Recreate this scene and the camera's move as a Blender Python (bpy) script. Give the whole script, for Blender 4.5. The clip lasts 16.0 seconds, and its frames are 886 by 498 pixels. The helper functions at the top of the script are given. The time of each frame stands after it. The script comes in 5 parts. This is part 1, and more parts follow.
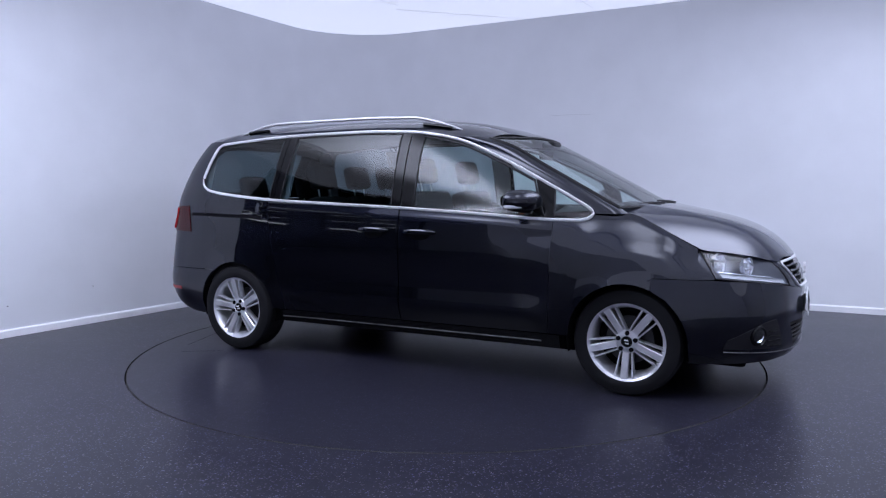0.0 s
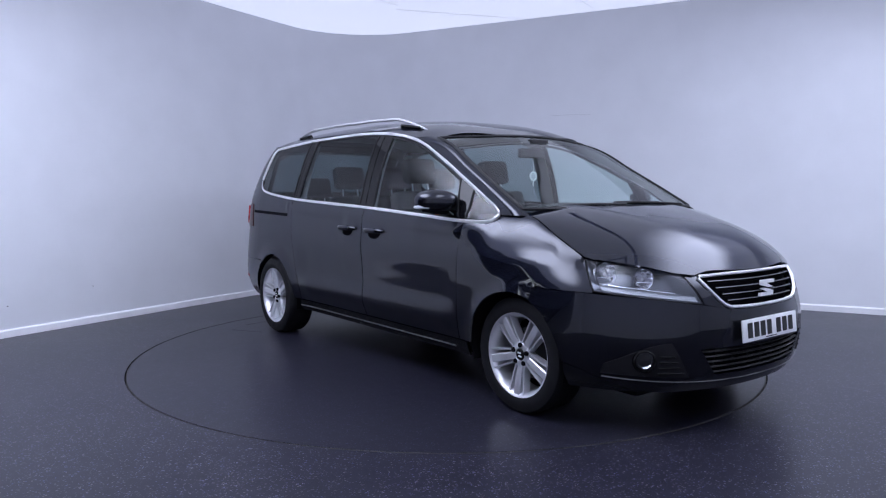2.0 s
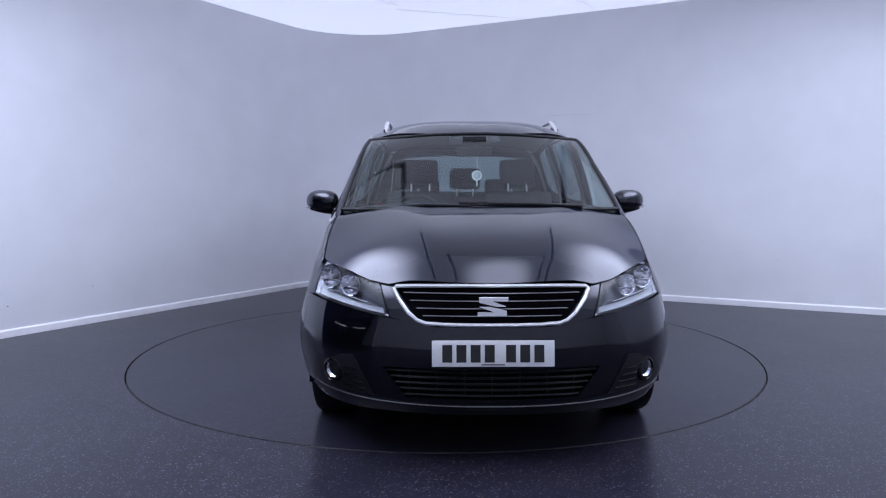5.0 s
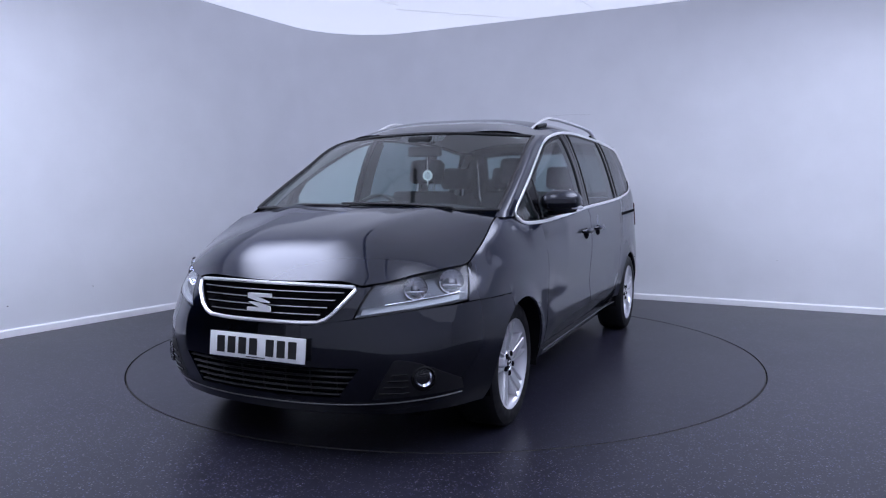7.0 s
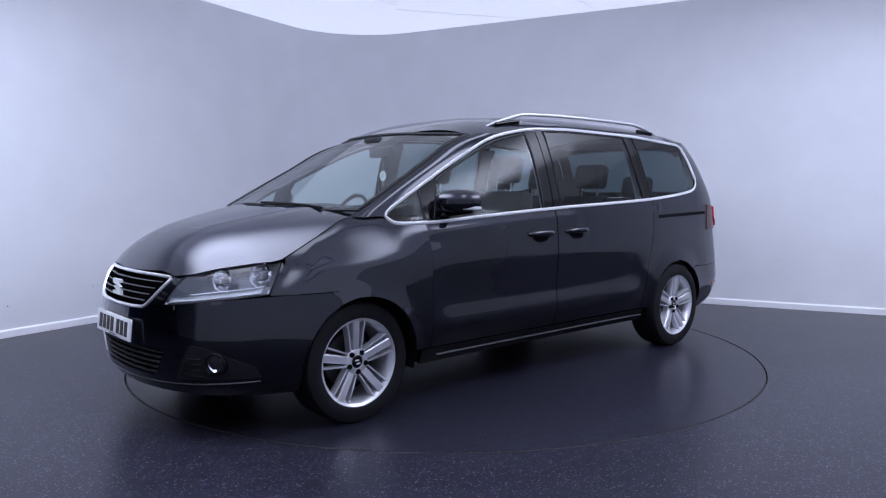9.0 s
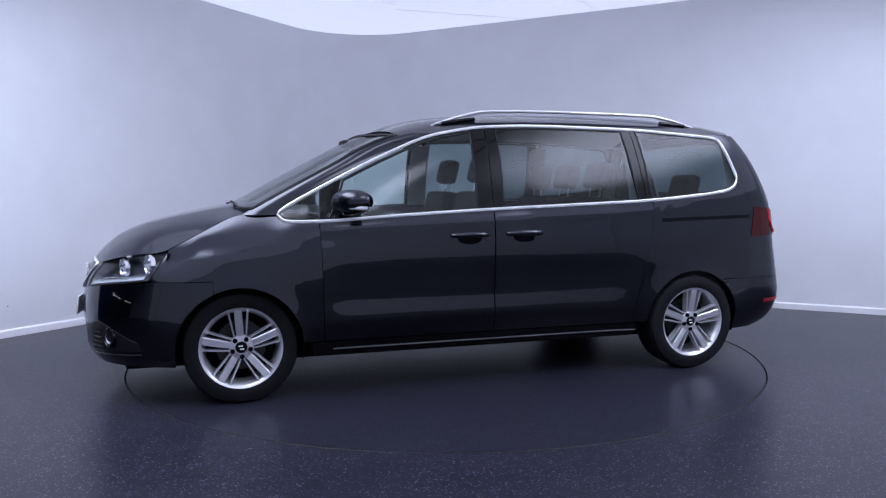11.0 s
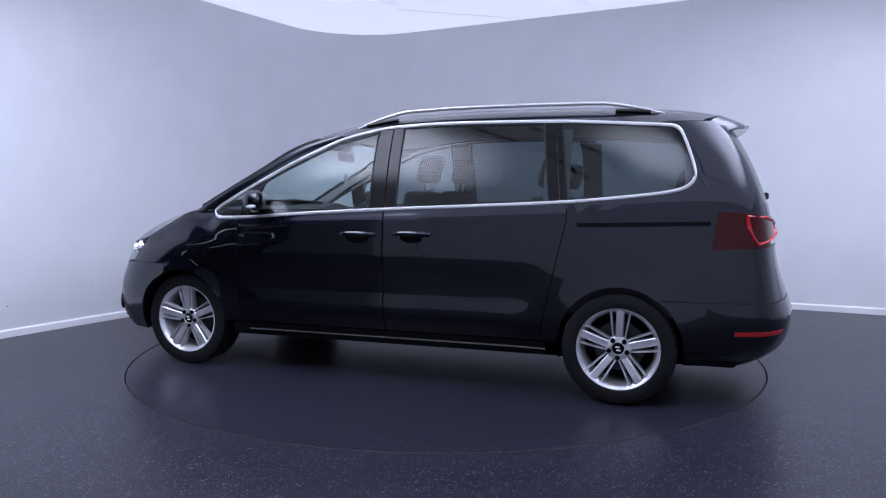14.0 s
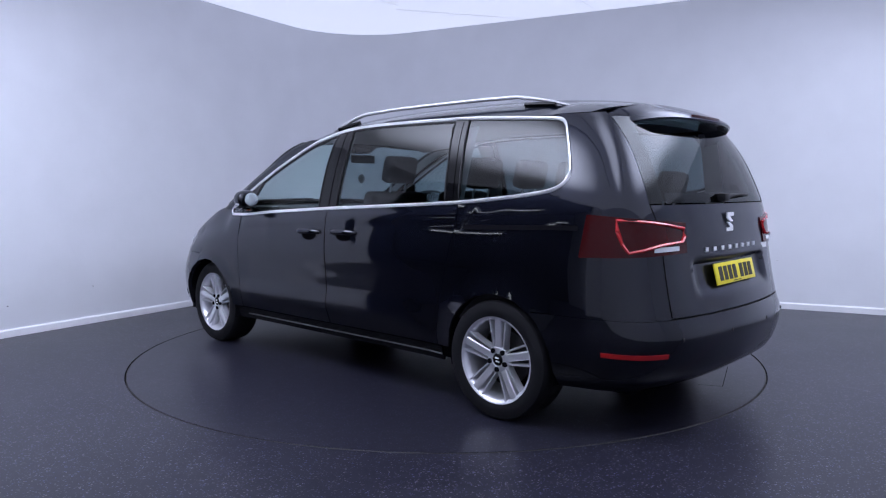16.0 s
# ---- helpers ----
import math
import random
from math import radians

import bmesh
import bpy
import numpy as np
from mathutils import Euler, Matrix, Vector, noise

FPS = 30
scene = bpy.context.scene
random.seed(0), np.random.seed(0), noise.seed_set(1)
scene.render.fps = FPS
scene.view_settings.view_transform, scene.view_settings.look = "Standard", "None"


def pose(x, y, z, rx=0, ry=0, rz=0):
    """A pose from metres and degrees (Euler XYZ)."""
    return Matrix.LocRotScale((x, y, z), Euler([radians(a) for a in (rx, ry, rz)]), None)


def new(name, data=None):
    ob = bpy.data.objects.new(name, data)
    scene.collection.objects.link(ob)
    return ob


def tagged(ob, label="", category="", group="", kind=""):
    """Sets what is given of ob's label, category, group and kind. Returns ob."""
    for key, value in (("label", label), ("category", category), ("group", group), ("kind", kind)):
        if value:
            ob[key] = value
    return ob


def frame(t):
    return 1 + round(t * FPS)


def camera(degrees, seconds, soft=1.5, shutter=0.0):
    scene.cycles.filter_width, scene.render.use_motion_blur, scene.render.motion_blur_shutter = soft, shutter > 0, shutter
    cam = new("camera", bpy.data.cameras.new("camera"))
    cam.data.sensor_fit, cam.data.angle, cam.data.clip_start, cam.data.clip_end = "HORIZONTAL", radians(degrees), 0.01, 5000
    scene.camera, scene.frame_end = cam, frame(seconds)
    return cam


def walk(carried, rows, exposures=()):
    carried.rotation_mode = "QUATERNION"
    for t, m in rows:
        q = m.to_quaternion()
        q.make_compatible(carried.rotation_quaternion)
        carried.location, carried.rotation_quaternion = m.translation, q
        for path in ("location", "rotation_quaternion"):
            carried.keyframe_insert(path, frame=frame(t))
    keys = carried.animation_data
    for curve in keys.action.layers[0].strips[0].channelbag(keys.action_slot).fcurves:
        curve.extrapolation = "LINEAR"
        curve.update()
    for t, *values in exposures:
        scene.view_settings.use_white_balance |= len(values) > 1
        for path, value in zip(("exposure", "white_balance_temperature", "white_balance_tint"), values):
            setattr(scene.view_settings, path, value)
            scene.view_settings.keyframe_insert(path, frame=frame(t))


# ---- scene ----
cam = camera(62.87, 16.0, soft=1.2)
EYE = pose(0.0, -5.4965, 1.1989, 85.4287, 0.0759, 0.1875)
walk(cam, [(0.0, EYE), (16.0, EYE)])

# ---- light ----
world = bpy.data.worlds.new("studio_world")
world.use_nodes = True
world.node_tree.nodes["Background"].inputs[0].default_value = (0.55, 0.6, 0.75, 1)
world.node_tree.nodes["Background"].inputs[1].default_value = 0.02
scene.world = world
scene.view_settings.exposure = 0.0


# ---- materials ----
def material(name, color=(0.5, 0.5, 0.5), rough=0.5, metal=0.0, coat=0.0, spec=0.5, emit=None, emit_power=0.0, noise_scale=0.0, noise_amount=0.0, bump=0.0, bump_scale=200.0):
    m = bpy.data.materials.new(name)
    m.use_nodes = True
    nt = m.node_tree
    b = nt.nodes["Principled BSDF"]
    b.inputs["Base Color"].default_value = (*color, 1)
    b.inputs["Roughness"].default_value = rough
    b.inputs["Metallic"].default_value = metal
    b.inputs["Specular IOR Level"].default_value = spec
    b.inputs["Coat Weight"].default_value = coat
    b.inputs["Coat Roughness"].default_value = 0.03
    if emit:
        b.inputs["Emission Color"].default_value = (*emit, 1)
        b.inputs["Emission Strength"].default_value = emit_power
    co = nt.nodes.new("ShaderNodeTexCoord")
    if noise_amount:
        n = nt.nodes.new("ShaderNodeTexNoise")
        n.inputs["Scale"].default_value = noise_scale
        n.inputs["Detail"].default_value = 6
        nt.links.new(co.outputs["Object"], n.inputs["Vector"])
        r = nt.nodes.new("ShaderNodeMapRange")
        r.inputs[1].default_value, r.inputs[2].default_value = 0.3, 0.7
        r.inputs[3].default_value, r.inputs[4].default_value = 1 - noise_amount, 1 + noise_amount
        nt.links.new(n.outputs["Fac"], r.inputs[0])
        mx = nt.nodes.new("ShaderNodeMix")
        mx.data_type, mx.blend_type = "RGBA", "MULTIPLY"
        mx.inputs[0].default_value = 1
        mx.inputs[6].default_value = (*color, 1)
        nt.links.new(r.outputs[0], mx.inputs[7])
        nt.links.new(mx.outputs[2], b.inputs["Base Color"])
        r2 = nt.nodes.new("ShaderNodeMapRange")
        r2.inputs[1].default_value, r2.inputs[2].default_value = 0.3, 0.7
        r2.inputs[3].default_value, r2.inputs[4].default_value = rough * (1 - noise_amount), min(1, rough * (1 + noise_amount))
        nt.links.new(n.outputs["Fac"], r2.inputs[0])
        nt.links.new(r2.outputs[0], b.inputs["Roughness"])
    if bump:
        n = nt.nodes.new("ShaderNodeTexNoise")
        n.inputs["Scale"].default_value = bump_scale
        n.inputs["Detail"].default_value = 3
        nt.links.new(co.outputs["Object"], n.inputs["Vector"])
        bp = nt.nodes.new("ShaderNodeBump")
        bp.inputs["Strength"].default_value = bump
        bp.inputs["Distance"].default_value = 0.002
        nt.links.new(n.outputs["Fac"], bp.inputs["Height"])
        nt.links.new(bp.outputs[0], b.inputs["Normal"])
    return m


def glass(name, tint, gloss_rough=0.0, gloss=0.048):
    """Thin automotive glass: tinted see-through sheet with a Fresnel gloss."""
    m = bpy.data.materials.new(name)
    m.use_nodes = True
    nt = m.node_tree
    nt.nodes.clear()
    out = nt.nodes.new("ShaderNodeOutputMaterial")
    tr = nt.nodes.new("ShaderNodeBsdfTransparent")
    tr.inputs[0].default_value = (*tint, 1)
    gl = nt.nodes.new("ShaderNodeBsdfGlossy")
    gl.inputs["Roughness"].default_value = gloss_rough
    lw = nt.nodes.new("ShaderNodeLayerWeight")
    lw.inputs[0].default_value = 0.5
    pw = nt.nodes.new("ShaderNodeMath")
    pw.operation = "POWER"
    pw.inputs[1].default_value = 5
    nt.links.new(lw.outputs["Facing"], pw.inputs[0])
    fr = nt.nodes.new("ShaderNodeMapRange")
    fr.inputs[3].default_value, fr.inputs[4].default_value = gloss, 1.0
    nt.links.new(pw.outputs[0], fr.inputs[0])
    mix = nt.nodes.new("ShaderNodeMixShader")
    nt.links.new(fr.outputs[0], mix.inputs[0])
    nt.links.new(tr.outputs[0], mix.inputs[1])
    nt.links.new(gl.outputs[0], mix.inputs[2])
    nt.links.new(mix.outputs[0], out.inputs[0])
    return m


def floor_material(name, base, fleck):
    """Dark vinyl safety flooring with fine mineral flecks and dull scuffs."""
    m = material(name, base, 0.29, spec=0.175, noise_scale=1.2, noise_amount=0.05, bump=0.02, bump_scale=420)
    nt = m.node_tree
    b = nt.nodes["Principled BSDF"]
    co = next(n for n in nt.nodes if n.type == "TEX_COORD")
    v = nt.nodes.new("ShaderNodeTexVoronoi")
    v.inputs["Scale"].default_value = 170
    nt.links.new(co.outputs["Object"], v.inputs["Vector"])
    sep = nt.nodes.new("ShaderNodeSeparateColor")
    nt.links.new(v.outputs["Color"], sep.inputs[0])
    cut = nt.nodes.new("ShaderNodeMapRange")
    cut.inputs[1].default_value, cut.inputs[2].default_value = 0.90, 0.98
    nt.links.new(sep.outputs[0], cut.inputs[0])
    mul = nt.nodes.new("ShaderNodeMath")
    mul.operation = "MULTIPLY"
    mul.inputs[1].default_value = fleck
    nt.links.new(cut.outputs[0], mul.inputs[0])
    old = b.inputs["Base Color"].links[0].from_socket
    mx = nt.nodes.new("ShaderNodeMix")
    mx.data_type = "RGBA"
    nt.links.new(mul.outputs[0], mx.inputs[0])
    nt.links.new(old, mx.inputs[6])
    # flecks run from grey-blue to a few tan ones
    hue = nt.nodes.new("ShaderNodeMix")
    hue.data_type = "RGBA"
    hue.inputs[6].default_value = (0.10, 0.11, 0.24, 1)
    hue.inputs[7].default_value = (0.22, 0.19, 0.19, 1)
    nt.links.new(sep.outputs[1], hue.inputs[0])
    nt.links.new(hue.outputs[2], mx.inputs[7])
    # trodden dirt: small mottling
    mo = nt.nodes.new("ShaderNodeTexNoise")
    mo.inputs["Scale"].default_value = 14
    mo.inputs["Detail"].default_value = 5
    nt.links.new(co.outputs["Object"], mo.inputs["Vector"])
    mr = nt.nodes.new("ShaderNodeMapRange")
    mr.inputs[1].default_value, mr.inputs[2].default_value = 0.30, 0.70
    mr.inputs[3].default_value, mr.inputs[4].default_value = 0.74, 1.26
    nt.links.new(mo.outputs[0], mr.inputs[0])
    tone = nt.nodes.new("ShaderNodeVectorMath")
    tone.operation = "SCALE"
    nt.links.new(mx.outputs[2], tone.inputs[0])
    nt.links.new(mr.outputs[0], tone.inputs["Scale"])
    nt.links.new(tone.outputs[0], b.inputs["Base Color"])
    return m


def softbox(name, color, bright, rim, half_x, half_y):
    """Diffuser cloth, brightest in the middle and fading to its rim."""
    m = material(name, (0.8, 0.8, 0.8), 0.8, emit=color, emit_power=bright)
    nt = m.node_tree
    co = next(n for n in nt.nodes if n.type == "TEX_COORD")
    mp = nt.nodes.new("ShaderNodeMapping")
    mp.inputs["Scale"].default_value = (1 / half_x, 1 / half_y, 0)
    ln = nt.nodes.new("ShaderNodeVectorMath")
    ln.operation = "LENGTH"
    r = nt.nodes.new("ShaderNodeMapRange")
    r.interpolation_type = "SMOOTHSTEP"
    r.inputs[1].default_value, r.inputs[2].default_value = 0.35, 1.0
    r.inputs[3].default_value, r.inputs[4].default_value = bright, rim
    nt.links.new(co.outputs["Object"], mp.inputs[0])
    nt.links.new(mp.outputs[0], ln.inputs[0])
    nt.links.new(ln.outputs["Value"], r.inputs[0])
    nt.links.new(r.outputs[0], nt.nodes["Principled BSDF"].inputs["Emission Strength"])
    return m


M_WALL = material("wall_paint", (0.74, 0.75, 0.79), 0.6, noise_scale=2.2, noise_amount=0.03, bump=0.07, bump_scale=60)
M_CEIL = material("luminous_ceiling_fabric", (0.82, 0.82, 0.86), 0.7, emit=(0.712, 0.768, 1.0), emit_power=0.76, noise_scale=1.0, noise_amount=0.02)
M_SKIRT = material("skirting_paint", (0.86, 0.86, 0.89), 0.4, noise_scale=4, noise_amount=0.03)
M_FLOOR = floor_material("speckled_vinyl", (0.0142, 0.0142, 0.0232), 0.80)
M_TABLE = floor_material("turntable_vinyl", (0.0152, 0.0152, 0.0240), 0.36)
M_SCUFF = material("grey_scuff", (0.40, 0.40, 0.42), 0.7)
M_DARK = material("dark_gap", (0.006, 0.006, 0.0075), 0.8, spec=0.0)
# near-black colour stands for the lack of light in the hall
M_HALL = material("unlit_hall_tone", (0.02, 0.02, 0.023), 0.9, spec=0.1, noise_scale=1.5, noise_amount=0.3)
M_TUBE = material("fluorescent_tube", (0.8, 0.8, 0.8), 0.5, emit=(0.80, 0.88, 1.0), emit_power=4.0)
M_SIDEPANEL = softbox("side_light_fabric", (0.712, 0.768, 1.0), 7.8, 0.9, 1.75, 2.5)
M_LEFTPANEL = softbox("left_light_fabric", (0.712, 0.768, 1.0), 10.5, 0.9, 1.5, 2.1)
M_MIDPANEL = softbox("middle_light_fabric", (0.712, 0.768, 1.0), 5.5, 0.9, 0.62, 1.4)
M_STEEL = material("brushed_edge", (0.15, 0.15, 0.16), 0.4, metal=0.8)
M_RINGEDGE = material("worn_ring_edge", (0.085, 0.080, 0.072), 0.6, metal=0.5, noise_scale=9, noise_amount=0.5)
M_PAINT = material("metallic_black_paint", (0.0105, 0.0120, 0.0205), 0.36, metal=1.0, coat=1.0, spec=0.5)
M_PAINT.node_tree.nodes["Principled BSDF"].inputs["Coat IOR"].default_value = 1.53
M_PAINT.node_tree.nodes["Principled BSDF"].inputs["Specular Tint"].default_value = (0.42, 0.44, 0.52, 1)
M_DISC = material("dull_brake_iron", (0.06, 0.06, 0.065), 0.5, metal=0.8)
M_CHROME = material("satin_chrome", (0.88, 0.88, 0.90), 0.28, metal=0.65)
M_RAIL = material("anodised_rail", (0.66, 0.66, 0.69), 0.36, metal=0.35)
M_SILVER = material("silver_alloy", (0.68, 0.68, 0.72), 0.34, metal=0.70, coat=0.2)
M_GLOSSB = material("gloss_black_trim", (0.005, 0.005, 0.006), 0.06, spec=0.22)
M_PLASTIC = material("grained_black_plastic", (0.012, 0.012, 0.0145), 0.5, spec=0.25, bump=0.2, bump_scale=500)
M_RUBBER = material("tyre_rubber", (0.009, 0.009, 0.0110), 0.65, spec=0.16, noise_scale=20, noise_amount=0.2)
# near-black, so shade behind gaps and grilles is held in the colour
M_INNER = material("unlit_inner_shell", (0.008, 0.008, 0.010), 0.9, spec=0.0)
M_GLASS = glass("clear_window", (0.74, 0.86, 0.85))
M_SCREEN = glass("windscreen_glass", (0.80, 0.91, 0.90), gloss=0.062)
M_PRIV = glass("privacy_window", (0.28, 0.35, 0.37), gloss=0.046)
M_SEAT = material("dark_grey_seat_fabric", (0.022, 0.022, 0.026), 0.9, noise_scale=60, noise_amount=0.3)
M_TRIM = material("pale_grey_headliner", (0.45, 0.45, 0.46), 0.9, noise_scale=10, noise_amount=0.05)
M_DASH = material("dark_dashboard", (0.02, 0.02, 0.022), 0.7, bump=0.2, bump_scale=300)


# ---- mesh helpers ----
def part(name, bm, mat, parent=None, label="", smooth=True):
    me = bpy.data.meshes.new(name)
    bm.normal_update()
    bm.to_mesh(me)
    bm.free()
    me.materials.append(mat)
    if smooth:
        me.shade_smooth()
        me.set_sharp_from_angle(angle=radians(38))
    ob = new(name, me)
    if parent:
        ob.parent = parent
    if label:
        ob["label"] = label
    return ob


def empty(name):
    ob = new(name)
    ob.empty_display_size = 0.2
    return ob


def curve(xs, ys):
    """Monotone cubic through the given nodes."""
    x, y = np.array(xs, float), np.array(ys, float)
    if x[0] > x[-1]:
        x, y = x[::-1], y[::-1]
    h, d = np.diff(x), np.diff(y) / np.diff(x)
    m = np.zeros(len(x))
    m[0], m[-1] = d[0], d[-1]
    for i in range(1, len(x) - 1):
        if d[i - 1] * d[i] > 0:
            w1, w2 = 2 * h[i] + h[i - 1], h[i] + 2 * h[i - 1]
            m[i] = (w1 + w2) / (w1 / d[i - 1] + w2 / d[i])

    def f(v):
        v = np.clip(v, x[0], x[-1])
        i = np.clip(np.searchsorted(x, v) - 1, 0, len(x) - 2)
        t = (v - x[i]) / h[i]
        return ((1 + 2 * t) * (1 - t) ** 2 * y[i] + t * (1 - t) ** 2 * h[i] * m[i]
                + t * t * (3 - 2 * t) * y[i + 1] + t * t * (t - 1) * h[i] * m[i + 1])
    return f


def grid(points, skip=(), lip=0.012, flip=False):
    """A sheet through points[row][column]; boundary edges turn inwards by lip."""
    bm = bmesh.new()
    vs = [[bm.verts.new(p) for p in row] for row in points]
    for i in range(len(vs) - 1):
        for j in range(len(vs[0]) - 1):
            if (i, j) in skip:
                continue
            q = [vs[i][j], vs[i][j + 1], vs[i + 1][j + 1], vs[i + 1][j]]
            bm.faces.new(q[::-1] if flip else q)
    bmesh.ops.remove_doubles(bm, verts=bm.verts, dist=1e-5)
    for v in [v for v in bm.verts if not v.link_faces]:
        bm.verts.remove(v)
    bm.normal_update()
    if lip:
        edges = [e for e in bm.edges if e.is_boundary]
        normals = {v: v.normal.copy() for e in edges for v in e.verts}
        old = {tuple(round(c, 6) for c in v.co): n for v, n in normals.items()}
        res = bmesh.ops.extrude_edge_only(bm, edges=edges)
        for v in (g for g in res["geom"] if isinstance(g, bmesh.types.BMVert)):
            n = old.get(tuple(round(c, 6) for c in v.co))
            if n is not None:
                v.co -= n * lip
    return bm


def tube(points, radius, sides=8, closed=False, squash=None):
    """A round or flattened bar along points. squash: (across, up) factors."""
    bm = bmesh.new()
    pts = [Vector(p) for p in points]
    rings = []
    n = len(pts)
    for i, p in enumerate(pts):
        a = pts[(i - 1) % n] if closed or i else p
        b = pts[(i + 1) % n] if closed or i < n - 1 else p
        t = (b - a).normalized()
        up = Vector((0, 0, 1)) if abs(t.z) < 0.95 else Vector((0, 1, 0))
        s = t.cross(up).normalized()
        u = s.cross(t)
        fs, fu = squash or (1, 1)
        r = radius[i] if isinstance(radius, (list, tuple)) else radius
        rings.append([bm.verts.new(p + r * (fs * math.cos(2 * math.pi * k / sides) * s + fu * math.sin(2 * math.pi * k / sides) * u)) for k in range(sides)])
    for i in range(n if closed else n - 1):
        r0, r1 = rings[i], rings[(i + 1) % n]
        for k in range(sides):
            bm.faces.new((r0[k], r0[(k + 1) % sides], r1[(k + 1) % sides], r1[k]))
    if not closed:
        bm.faces.new(rings[0][::-1])
        bm.faces.new(rings[-1])
    bmesh.ops.recalc_face_normals(bm, faces=bm.faces)
    return bm


def box(size, at=(0, 0, 0), bevel=0.0, segments=2, turn=None):
    bm = bmesh.new()
    m = Matrix.Translation(at) @ (turn or Matrix()) @ Matrix.Diagonal((*size, 1))
    bmesh.ops.create_cube(bm, size=1.0, matrix=m)
    if bevel:
        bmesh.ops.bevel(bm, geom=list(bm.edges), offset=bevel, segments=segments, affect="EDGES", profile=0.6)
    return bm


def lathe(profile, sides=48, axis="y"):
    """Turns (radius, offset) pairs round the axis."""
    bm = bmesh.new()
    rings = []
    for r, o in profile:
        ring = []
        for k in range(sides):
            a = 2 * math.pi * k / sides
            c, s = r * math.cos(a), r * math.sin(a)
            ring.append(bm.verts.new((c, o, s) if axis == "y" else (c, s, o) if axis == "z" else (o, c, s)))
        rings.append(ring)
    for a, b in zip(rings, rings[1:]):
        for k in range(sides):
            bm.faces.new((a[k], a[(k + 1) % sides], b[(k + 1) % sides], b[k]))
    bmesh.ops.remove_doubles(bm, verts=bm.verts, dist=1e-6)
    bmesh.ops.recalc_face_normals(bm, faces=bm.faces)
    return bm


def prism(outline, z0, z1):
    """An upright prism over an outline of (x, y)."""
    bm = bmesh.new()
    lo = [bm.verts.new((x, y, z0)) for x, y in outline]
    hi = [bm.verts.new((x, y, z1)) for x, y in outline]
    bm.faces.new(lo[::-1])
    bm.faces.new(hi)
    for i in range(len(lo)):
        j = (i + 1) % len(lo)
        bm.faces.new((lo[i], lo[j], hi[j], hi[i]))
    bmesh.ops.recalc_face_normals(bm, faces=bm.faces)
    return bm


def span(a, b, n):
    return [a + (b - a) * i / n for i in range(n + 1)]


# ---- the studio ----
SEAMS = (((-1.70, -1.03), (-1.45, -0.87)), ((-2.01, -0.33), (-1.84, -0.84)), ((-1.88, -0.27), (-2.01, -0.33)))
TABLE_R = 2.255
CEIL_Z = 3.19
CORNER = Vector((-1.376, 4.288))
D_LEFT = Vector((-0.4984, -0.867))
D_RIGHT = Vector((0.8915, -0.453))
FILLET = 1.05


def wall_line():
    """The foot of the wall from the left opening round the coved corner to the right."""
    half = math.acos(max(-1, min(1, D_LEFT.dot(D_RIGHT)))) / 2
    bis = (D_LEFT + D_RIGHT).normalized()
    c = CORNER + bis * (FILLET / math.sin(half))
    a = CORNER + D_LEFT * (FILLET / math.tan(half))
    b = CORNER + D_RIGHT * (FILLET / math.tan(half))
    a0 = math.atan2((a - c).y, (a - c).x)
    b0 = math.atan2((b - c).y, (b - c).x)
    if b0 > a0:
        b0 -= 2 * math.pi
    arc = [c + FILLET * Vector((math.cos(a0 + (b0 - a0) * k / 16), math.sin(a0 + (b0 - a0) * k / 16))) for k in range(17)]
    return [CORNER + D_LEFT * 6.1] + arc + [CORNER + D_RIGHT * 9.5]


def ribbon(line, thick, z0, z1, inward=True):
    """A wall of some thickness along a line; its inner face lies on the line."""
    out = []
    for i, p in enumerate(line):
        a, b = line[max(i - 1, 0)], line[min(i + 1, len(line) - 1)]
        t = (b - a).normalized()
        out.append(p + Vector((-t.y, t.x)) * thick)
    return prism([tuple(p) for p in line] + [tuple(p) for p in out[::-1]], z0, z1)


